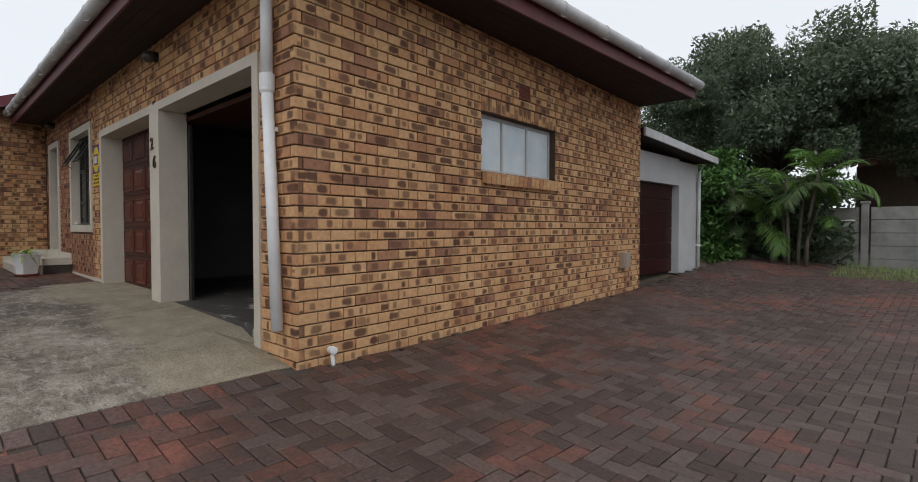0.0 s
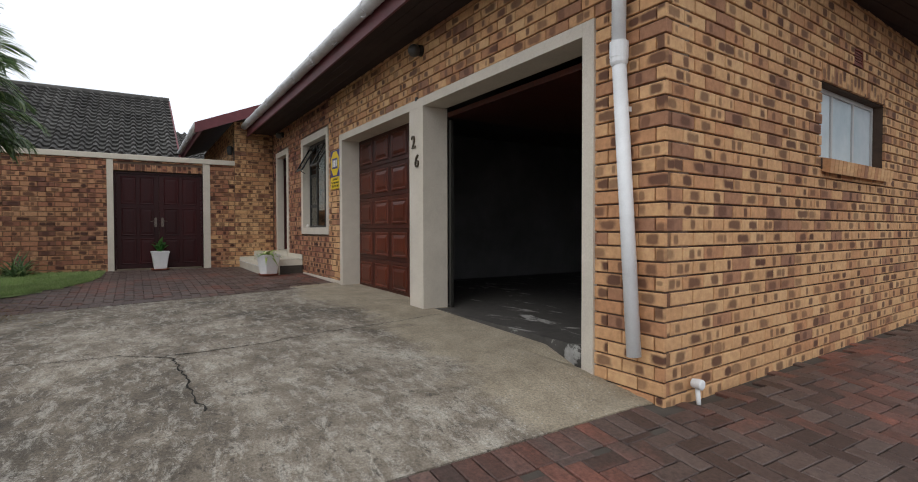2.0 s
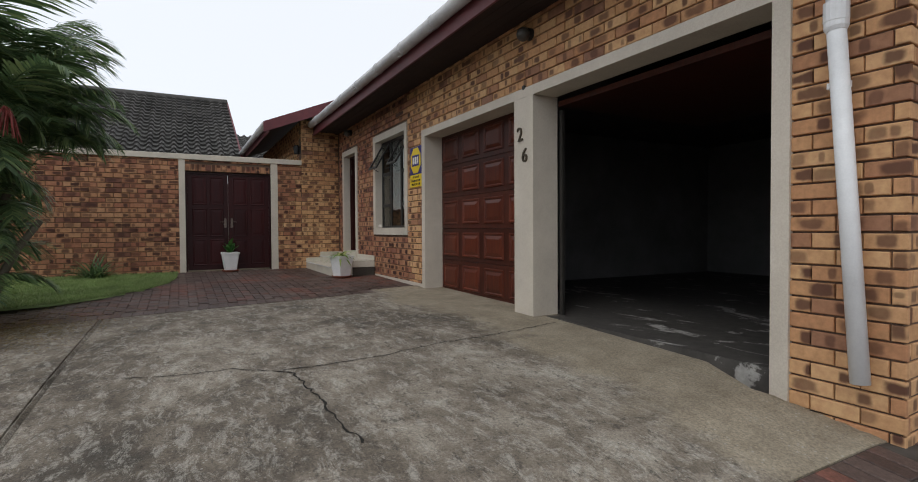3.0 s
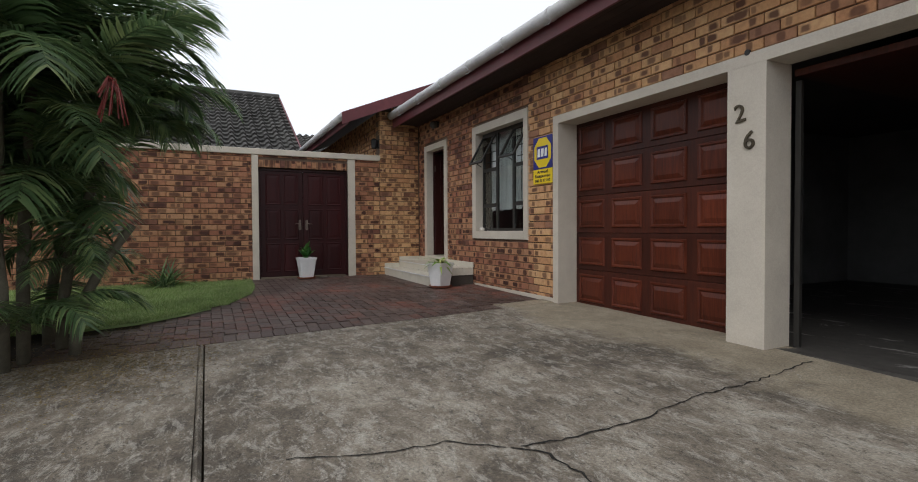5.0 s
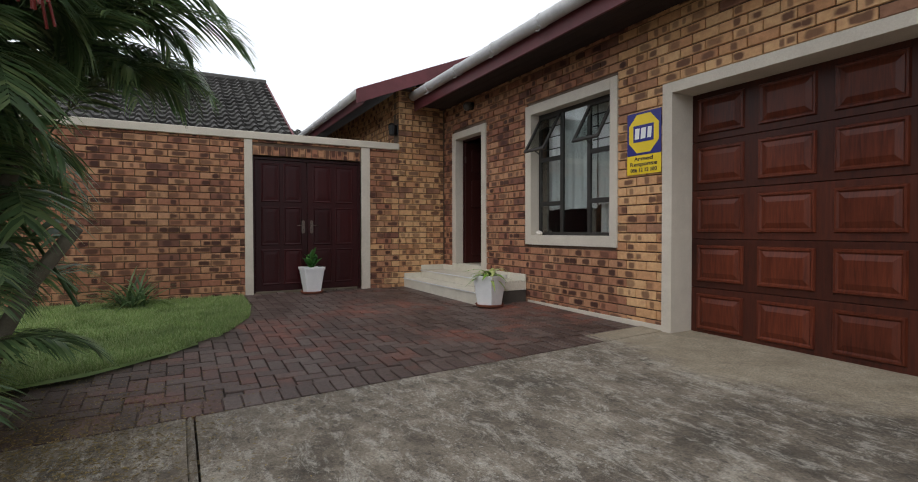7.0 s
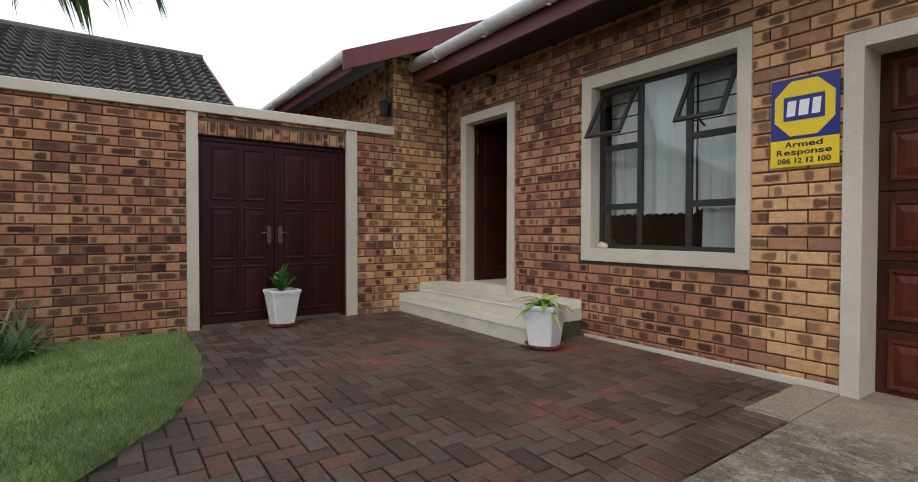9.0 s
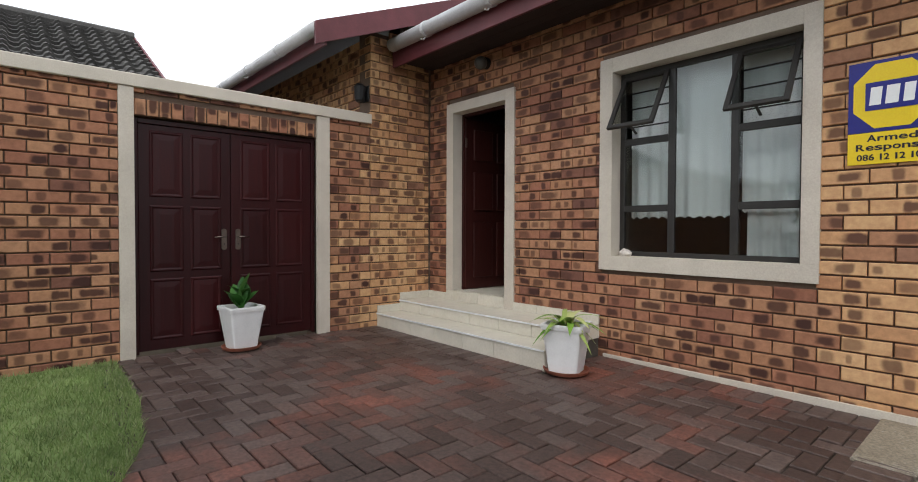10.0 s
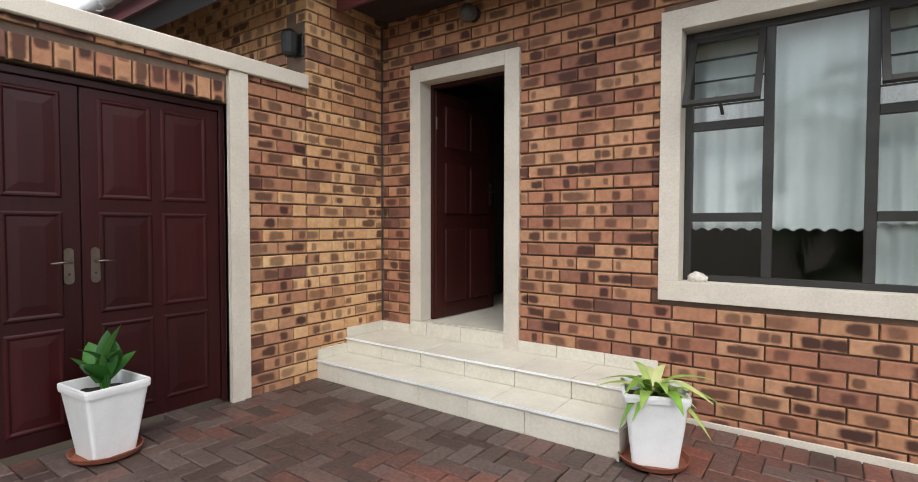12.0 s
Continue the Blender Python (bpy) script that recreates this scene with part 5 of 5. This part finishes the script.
def frond_mesh(name, length, arch, leaflets, leaf_len, mat, seed, tangle=0.0):
    """A pinnate palm frond along +x: an arching midrib with two ranks of drooping leaflets."""
    rng = random.Random(seed)

    def rib(t):
        a = arch * t * t
        return Vector((length * (t - 0.28 * arch * t * t * t), 0, length * (0.5 * t - 0.62 * a)))

    vs, fs = [], []
    seg = 12
    for i in range(seg + 1):
        p = rib(i / seg)
        r = 0.013 * (1 - 0.85 * i / seg)
        vs += [(p.x, -r, p.z), (p.x, 0, p.z + r), (p.x, r, p.z)]
        if i:
            b = 3 * i
            fs += [(b - 3, b, b + 1, b - 2), (b - 2, b + 1, b + 2, b - 1), (b - 1, b + 2, b, b - 3)]
    for i in range(leaflets):
        t = 0.16 + 0.84 * i / leaflets
        p = rib(t)
        d = (rib(min(1, t + 0.02)) - rib(t - 0.02)).normalized()
        ll = leaf_len * (math.sin(math.pi * (0.15 + 0.8 * t)) ** 0.7) * rng.uniform(0.85, 1.1)
        for s in (-1, 1):
            out = (d * (0.55 + 0.5 * t + rng.uniform(-0.12, 0.12)) + Vector((0, s, 0)) + Vector((0, 0, 0.28 + rng.uniform(-0.25, 0.2) - tangle))).normalized()
            w = 0.017 * rng.uniform(0.8, 1.2)
            b = len(vs)
            for k, f in enumerate((0.0, 0.35, 0.7, 1.0)):
                q = p + out * ll * f + Vector((0, 0, -0.55 * ll * f * f))
                ww = w * (0.5, 1.0, 0.75, 0.05)[k]
                vs += [tuple(q + d * ww), tuple(q - d * ww)]
                if k:
                    c = b + 2 * k
                    fs.append((c - 2, c, c + 1, c - 1))
    return mesh_of(name, vs, fs, mat, True)


fronds = [frond_mesh("frond", L, A, n, ll, PALM_LEAF, s) for s, (L, A, n, ll) in enumerate(((2.1, 0.75, 46, 0.52), (1.8, 1.05, 42, 0.48), (2.3, 0.95, 50, 0.55), (1.5, 0.85, 36, 0.42)))]
bright = [frond_mesh("frond", 1.1, 0.8, 30, 0.36, PALM_BRIGHT, 11), frond_mesh("frond", 1.5, 0.9, 36, 0.42, PALM_BRIGHT, 12)]
dry = [frond_mesh("dry_frond", 1.3, 1.3, 26, 0.42, DRY_LEAF, 21, 0.8)]


def palm(at, stems, label, seed, kinds, low=(), count=9, scale=1.0, spread=0.4, dead=2, tall=(0.9, 2.5), keep=lambda p: True):
    rng = random.Random(seed)
    p = thing("areca_palm", label, "palm", at, "palms")
    for i in range(stems):
        a = i * 2.4 + rng.uniform(-0.3, 0.3)
        r = spread * math.sqrt((i + 0.5) / stems)
        bx, by = r * math.cos(a), r * math.sin(a)
        h = rng.uniform(*tall) * scale
        tx, ty = bx * 1.9, by * 1.9
        pts = [(bx + (tx - bx) * f * f, by + (ty - by) * f * f, h * f - 0.1 * (f == 0)) for f in (0, 0.25, 0.5, 0.75, 1.0)]
        part("stem", tube(pts, 0.045 * scale, 8, 0.7), TRUNK, p, smooth=True)
        for k in range(count):
            me = kinds[rng.randrange(len(kinds))]
            lean = rng.uniform(-35, 38) if k % 3 else rng.uniform(20, 48)
            m = pose(tx, ty, h - 0.05 - rng.uniform(0, 0.35), 0, -lean, k * 137.5 + rng.uniform(-25, 25) + i * 40) @ Matrix.Scale(scale * rng.uniform(0.75, 1.1), 4)
            if not all(keep(Vector(at) + m @ v.co) for v in list(me.vertices)[::7]):
                continue
            ob = new("frond", me)
            ob.parent = p
            ob.matrix_local = m
        for k in range(dead):
            ob = new("dry_frond", dry[0])
            ob.parent = p
            ob.matrix_local = pose(tx, ty, h - 0.3, 0, 25, rng.uniform(0, 360)) @ Matrix.Scale(scale * rng.uniform(0.7, 1.0), 4)
    for x, y, z, lean, turn, s, me in low:
        if not all(keep(Vector(at) + pose(x, y, z, 0, -lean, turn) @ (v.co * s)) for v in list(me.vertices)[::7]):
            continue
        ob = new("frond", me)
        ob.parent = p
        ob.matrix_local = pose(x, y, z, 0, -lean, turn) @ Matrix.Scale(s, 4)
    return p


low_f = [(0.2, 0.0, 0.15, 20, a, 0.6, fronds[k % 4]) for k, a in enumerate((-60, -40, -20, 0, 15, 30, 45, 60, 75, 90, 110, 140, 160, 180, 220, 290, 330))]
low_f += [(0.5, 0.1, 0.25, 28, 20, 0.8, bright[0]), (0.7, -0.1, 0.4, 15, -10, 0.9, bright[1]), (0.4, 0.0, 0.2, 10, 45, 0.7, bright[0])]
def clear_of_path(p):
    west = max(0.0, -6.2 - p.x)
    if p.x > -6.5 and p.z < 1.9 and p.y > -2.6:
        return False
    if p.y < -1.58 - 0.12 * west:
        return p.x < -5.2 or p.y < -2.4
    return p.x < -6.4 and p.y < -1.02 and p.z > 1.5 + 0.46 * max(0.3, west)


big_palm = palm((-7.75, -2.85, ground_z(-7.75, -2.85) - 0.03), 12, "tall dense clump of dark green areca palms", 5, fronds, low_f[::2], 14, 1.05, 0.5, 0, (0.8, 2.9), clear_of_path)
REACH = [(0.3, 0.55, 2.0, 30, 62, 0.72, 0), (0.1, 0.5, 2.3, 36, 84, 0.70, 2), (0.5, 0.5, 1.75, 34, 48, 0.74, 2), (-0.2, 0.5, 2.5, 40, 100, 0.66, 0), (0.6, 0.4, 2.6, 44, 40, 0.8, 2), (0.2, 0.4, 2.9, 50, 70, 0.8, 0), (0.4, 0.3, 1.5, 26, 30, 0.7, 1)]
rng = random.Random(77)
for k in range(16):    # upper fronds that arch over the lawn and the slab edge
    REACH.append((rng.uniform(-0.2, 0.3), rng.uniform(0.35, 0.75), rng.uniform(1.5, 2.3), rng.uniform(8, 40), 20 + k * 6.5, rng.uniform(0.5, 0.66), k % 4))
for k in range(7):    # lower fronds that hang before the stems
    REACH.append((rng.uniform(-0.1, 0.3), rng.uniform(0.2, 0.55), rng.uniform(0.6, 1.5), rng.uniform(-5, 25), -35 + k * 11, rng.uniform(0.40, 0.5), k % 4))
for k in range(10):    # drooping fronds on the lawn side
    REACH.append((rng.uniform(-0.55, -0.2), rng.uniform(0.4, 0.6), rng.uniform(1.7, 2.3), rng.uniform(-22, 8), 45 + k * 6, rng.uniform(0.56, 0.7), k % 4))
for x, y, z, lean, turn, size, kind in REACH:
    ob = new("frond", fronds[kind])
    ob.parent = big_palm
    ob.matrix_local = pose(x, y, z, 0, -lean, turn) @ Matrix.Scale(size, 4)
seed_bm = bmesh.new()
rng = random.Random(8)
for i in range(26):
    a = Vector((1.45, 0.93, 1.95))
    b = a + Vector((rng.uniform(-0.10, 0.14), rng.uniform(-0.06, 0.10), rng.uniform(-0.30, -0.08)))
    t = tube([a, (a + b) / 2 + Vector((0.02, 0.02, 0.03)), b], 0.0045, 5)
    me = bpy.data.meshes.new("strand")
    t.to_mesh(me)
    t.free()
    seed_bm.from_mesh(me)
part("seed_stalk", seed_bm, SEED_RED, big_palm, "hanging dark red seed stalk")

palm((-1.5, 14.3, ground_z(-1.5, 14.3)), 6, "bright green areca palm clump before the fence", 3, [bright[1], bright[0], fronds[3]], (), 9, 0.95, 0.45, 0)
palm((-2.7, 14.7, ground_z(-2.7, 14.7)), 4, "smaller areca palm clump in the shade of the tree", 4, [fronds[3], fronds[1]], (), 9, 0.7, 0.4, 0)


def leaf_cloud(clumps, per, size, seed):
    """Vertices and faces of many small leaves scattered in uneven clumps (x, y, z, r)."""
    rng = np.random.default_rng(seed)
    vs, fs = [], []
    for x, y, z, r in clumps:
        d = np.clip(rng.normal(size=(per, 3)), -1.45, 1.45)
        c = np.array((x, y, z)) + d * r * 0.72 * np.array((1, 1, 0.75))
        u = rng.normal(size=(per, 3))
        u /= np.linalg.norm(u, axis=1)[:, None]
        w = np.cross(u, rng.normal(size=(per, 3)))
        w /= np.linalg.norm(w, axis=1)[:, None]
        s = size * rng.uniform(0.6, 1.3, per)[:, None]
        quad = np.stack((c - u * s, c + w * s * 0.42, c + u * s, c - w * s * 0.42), 1).reshape(-1, 3)
        b = len(vs)
        vs += [tuple(p) for p in quad.tolist()]
        fs += [(b + 4 * i, b + 4 * i + 1, b + 4 * i + 2, b + 4 * i + 3) for i in range(per)]
    return vs, fs


def tree(at, height, width, label, seed, n_clumps, per, leaf, mat, clear=0.35):
    rng = random.Random(seed)
    t = thing("tree", label, "tree", at, "garden trees")
    part("trunk", tube([(0, 0, -0.2), (0.05, 0.05, height * 0.2), (-0.08, 0.1, height * 0.4), (0.0, 0.0, height * 0.62)], [0.24, 0.19, 0.15, 0.09], 10), BARK, t, smooth=True)
    clumps = []
    for i in range(n_clumps):
        a = rng.uniform(0, math.tau)
        f = rng.random() ** 0.55
        zz = height * (clear + (1 - clear) * rng.random() * (1 - 0.45 * f * f))
        clumps.append((width * f * math.cos(a), width * f * math.sin(a), zz, rng.uniform(0.35, 0.8) * width * 0.22))
    for x, y, z, r in clumps[:18]:
        z0 = height * rng.uniform(0.25, 0.5)
        part("limb", tube([(0, 0, z0), (x * 0.45, y * 0.45, z0 + (z - z0) * 0.6), (x, y, z)], 0.055, 6, 0.25), BARK, t, smooth=True)
    vs, fs = leaf_cloud(clumps, per, leaf, seed)
    crown = new("crown", mesh_of("crown", vs, fs, mat))
    crown.parent = t
    return t


tree((-2.8, 19.0, 0.2), 7.1, 4.0, "large dark leafy tree behind the fence", 2, 120, 1000, 0.07, TREE_LEAF, 0.42)
tree((0.6, 21.5, 0.2), 7.0, 3.7, "broad dark leafy tree behind the fence", 6, 80, 900, 0.07, TREE_LEAF, 0.56)
tree((-6.0, 20.5, 0.2), 5.6, 3.2, "dark tree beyond the annex", 7, 70, 850, 0.07, TREE_LEAF, 0.2)


def bush(name, at, clumps, label, per, leaf, mat, seed):
    vs, fs = leaf_cloud(clumps, per, leaf, seed)
    b = thing(name, label, "shrub", at)
    ob = new("foliage", mesh_of("foliage", vs, fs, mat))
    ob.parent = b
    part("stem", tube([(0, 0, -0.05), (0, 0, max(c[2] for c in clumps) * 0.7)], 0.03, 6, 0.5), BARK, b)
    return b


rng = random.Random(31)
bush("hedge", (-3.6, 14.4, 0.3), [(rng.uniform(-0.7, 0.7), rng.uniform(-0.6, 0.6), rng.uniform(0.1, 2.6), 0.42) for i in range(34)], "bright leafy hedge beside the annex", 260, 0.07, HEDGE_LEAF, 32)


for i in range(4):
    bush("shrub", (-3.4 + i * 0.72, 15.1, 0.3), [(rng.uniform(-0.45, 0.45), rng.uniform(-0.25, 0.25), rng.uniform(0.1, 2.0), 0.38) for k in range(14)], "dark shaded shrub before the rear fence", 220, 0.08, TREE_LEAF, 40 + i)


def strappy(at, n, length, label, seed):
    rng = random.Random(seed)
    p = thing("strap_leaf_plant", label, "plant", at)
    vs, fs = [], []
    for i in range(n):
        blade = leaf_blade(rng.uniform(0.6, 1.0) * length, 0.014, rng.uniform(0.3, 0.9), 0.3)
        place_leaf(vs, fs, blade, pose(rng.uniform(-0.12, 0.12), rng.uniform(-0.12, 0.12), -0.02, 0, -rng.uniform(5, 65), rng.uniform(0, 360)))
    ob = new("foliage", mesh_of("foliage", vs, fs, PALM_LEAF, True))
    ob.parent = p
    return p


strappy((-11.2, -1.95, 0.44), 90, 0.62, "dark strappy plant at the foot of the brick wall", 3)

# ---- lawn ----


def lawn_edge(x):
    """The lawn's curved border: its largest y at each x."""
    return lerp(x, ((-11.64, -0.80), (-10.6, -0.82), (-9.9, -0.92), (-9.3, -1.15), (-8.8, -1.55), (-8.45, -2.0), (-8.2, -2.6)))


bm = bmesh.new()
xs = strip_values(-11.63, -8.2, 0.12)
rows = [[bm.verts.new((x, -5.5 + (lawn_edge(x) + 5.5) * f, ground_z(x, 0) + 0.002 + 0.012 * noise.noise((x * 3, f * 9, 0)) - 0.03 * (f > 0.99))) for f in strip_values(0, 1, 0.05)] for x in xs]
for a, b in zip(rows, rows[1:]):
    for j in range(len(a) - 1):
        bm.faces.new((a[j], b[j], b[j + 1], a[j + 1]))
lawn = tagged(part("lawn", bm, GRASS, smooth=True), "short patchy green lawn beside the paving", "lawn", kind="structure")
rng = np.random.default_rng(5)
vs, fs = [], []
for i in range(60000):
    x = rng.uniform(-11.62, -8.2)
    e = lawn_edge(x)
    y = e + 0.03 - (e + 4.2) * rng.random() ** 1.3
    z = ground_z(x, 0) - 0.005
    a, h, w = rng.uniform(0, math.tau), rng.uniform(0.02, 0.05), 0.0035
    dx, dy = math.cos(a), math.sin(a)
    lx, ly = rng.normal(0, 0.018), rng.normal(0, 0.018)
    b = len(vs)
    vs += [(x - dx * w, y - dy * w, z), (x + dx * w, y + dy * w, z), (x + lx, y + ly, z + h)]
    fs.append((b, b + 1, b + 2))
tagged(new("grass", mesh_of("grass", vs, fs, GRASS)), "short green grass blades", "grass", kind="stuff")
vs, fs = [], []
for i in range(9000):
    x, y = rng.uniform(-2.2, 6), 12.6 + rng.random() * 2.8
    if y < 12.9 + 0.25 * math.sin(x * 3) - 0.3 * (x - 0.5) or x < -0.6:
        continue
    z = ground_z(x, y) - 0.02
    a, h, w = rng.uniform(0, math.tau), rng.uniform(0.05, 0.14), 0.008
    b = len(vs)
    vs += [(x - math.cos(a) * w, y - math.sin(a) * w, z), (x + math.cos(a) * w, y + math.sin(a) * w, z), (x + rng.normal(0, 0.03), y + rng.normal(0, 0.03), z + h)]
    fs.append((b, b + 1, b + 2))
tagged(new("grass", mesh_of("grass", vs, fs, GRASS)), "rough grass strip before the fence", "grass", kind="stuff")
vs, fs = [], []
for i in range(5200):
    x, y = rng.normal(-7.3, 0.55), rng.normal(-2.1, 0.38)
    z = ground_z(x, y) + 0.006
    a, l, w = rng.uniform(0, math.tau), rng.uniform(0.006, 0.014), 0.004
    b = len(vs)
    vs += [(x + l * math.cos(a), y + l * math.sin(a), z), (x + w * math.sin(a), y - w * math.cos(a), z + 0.003), (x - l * math.cos(a), y - l * math.sin(a), z), (x - w * math.sin(a), y + w * math.cos(a), z + 0.003)]
    fs.append((b, b + 1, b + 2, b + 3))
tagged(new("leaf_litter", mesh_of("leaf_litter", vs, fs, DRY_LEAF)), "yellow-brown fallen palm bits on the ground", "leaf litter", kind="stuff")

# ---- paving ----
paving = tagged(sheet("paving", strip_values(-2.7, 7.0, 0.4), strip_values(-9, 15.3, 0.6), GROUT, -0.013), "clay-brick herringbone side drive", "paving", kind="structure")
court_bed = tagged(sheet("paving_court", strip_values(-11.74, -7.47, 0.3), strip_values(-4.5, FRONT - 0.02, 0.3), GROUT, -0.014), "dark herringbone brick forecourt", "paving", kind="structure")


def paver_geometry(l, w, d=0.03, e=0.004):
    v = []
    for z, i in ((-d, 0), (-e, 0), (0, e)):
        v += [(-l / 2 + i, -w / 2 + i, z), (l / 2 - i, -w / 2 + i, z), (l / 2 - i, w / 2 - i, z), (-l / 2 + i, w / 2 - i, z)]
    f = [(8, 9, 10, 11)]
    for r in (0, 4):
        f += [(r + k, r + (k + 1) % 4, r + 4 + (k + 1) % 4, r + 4 + k) for k in range(4)]
    return v, f


PL, PW = 0.208, 0.104
pv, pf = paver_geometry(PL - 0.006, PW - 0.006)
paver_mesh = mesh_of("paver", pv, pf, PAVER)


def herringbone(owner, x0, x1, y0, y1, turn, inside, near, seed):
    rng = random.Random(seed)
    ca, sa = math.cos(radians(turn)), math.sin(radians(turn))
    cx, cy = (x0 + x1) / 2, (y0 + y1) / 2
    R = math.hypot(x1 - x0, y1 - y0) / 2 + 0.5
    N = int(R / PW) + 4
    items = []
    for j in range(-N, N):
        for i in range(-N, N):
            m = (i - j) % 4
            if m == 0:
                u, v, t = (i + 1) * PW, (j + 0.5) * PW, 0
            elif m == 3:
                u, v, t = (i + 0.5) * PW, (j + 1) * PW, 90
            else:
                continue
            x, y = cx + u * ca - v * sa, cy + u * sa + v * ca
            if x0 < x < x1 and y0 < y < y1 and inside(x, y):
                items.append((x, y, turn + t))
    return [(x, y, a, rng.uniform(-0.002, 0.002), rng.uniform(-0.6, 0.6), rng.uniform(-0.6, 0.6)) for x, y, a in items]


def lay_pavers(owner, items, near):
    count, vs, fs = 0, [], []
    for x, y, a, dz, rx, ry in items:
        sxy = (ground_z(x + 0.05, y) - ground_z(x - 0.05, y)) / 0.1
        m = Matrix.Translation((x, y, ground_z(x, y) + dz)) @ Matrix.Rotation(-math.atan(sxy), 4, "Y") @ pose(0, 0, 0, rx, ry, a)
        if count < 300 and near(x, y):
            ob = new("paver", paver_mesh)
            ob.matrix_world = m
            ob.parent = owner
            count += 1
        else:
            b = len(vs)
            vs += [tuple(m @ Vector(p)) for p in pv]
            fs += [tuple(i + b for i in q) for q in pf]
    ob = tagged(new("pavers", mesh_of("pavers", vs, fs, PAVER)), kind="stuff")
    ob.parent = owner


side_items = herringbone(paving, -2.7, 6.5, -5.0, 15.2, 0, lambda x, y: (x > side_x(y) + 0.06 and y > FRONT + 0.02) or (x > -2.03 and y <= FRONT + 0.02) and not (y > 12.9 and x > 0.2), None, 1)
side_items = [(x, y, a, dz - 0.005 * (x < -1.88 and y < FRONT), rx, ry) for x, y, a, dz, rx, ry in side_items]
side_items += [(-2.09, -5 + PW * (i + 0.5), 0, 0.001, 0, 0) for i in range(int((FRONT + 4.95) / PW))]
lay_pavers(paving, side_items, lambda x, y: -2.3 < x < -0.6 and 0.0 < y < 3.6)
court_items = herringbone(court_bed, GATE_X - 0.08, -7.5, -4.2, FRONT - 0.1, 0, lambda x, y: y > lawn_edge(x) - 0.02 and not (x < STEP_X1 + 0.05 and y > fronts[0] - 0.1) and x < -7.5, None, 2)
court_items = [(x, y, a, dz - 0.005 * (x > -7.78 or y > FRONT - 0.33 or (x < STEP_X1 + 0.1 and y > fronts[0] - 0.33)), 0, 0) for x, y, a, dz, rx, ry in court_items]
court_items += [(-7.565, -4.2 + PW * (i + 0.5), 0, 0.003, 0, 0) for i in range(56)]
court_items += [(GATE_X + 0.06 + PW * i, fronts[0] - PL / 2 - 0.004, 90, 0.001, 0, 0) for i in range(21)]
court_items += [(STEP_X1 + 0.06 + PW * i, FRONT - 0.02 - PL / 2, 90, 0.001, 0, 0) for i in range(17)]
lay_pavers(court_bed, court_items, lambda x, y: x < -9.2 and y > -0.3)

build_bricks()
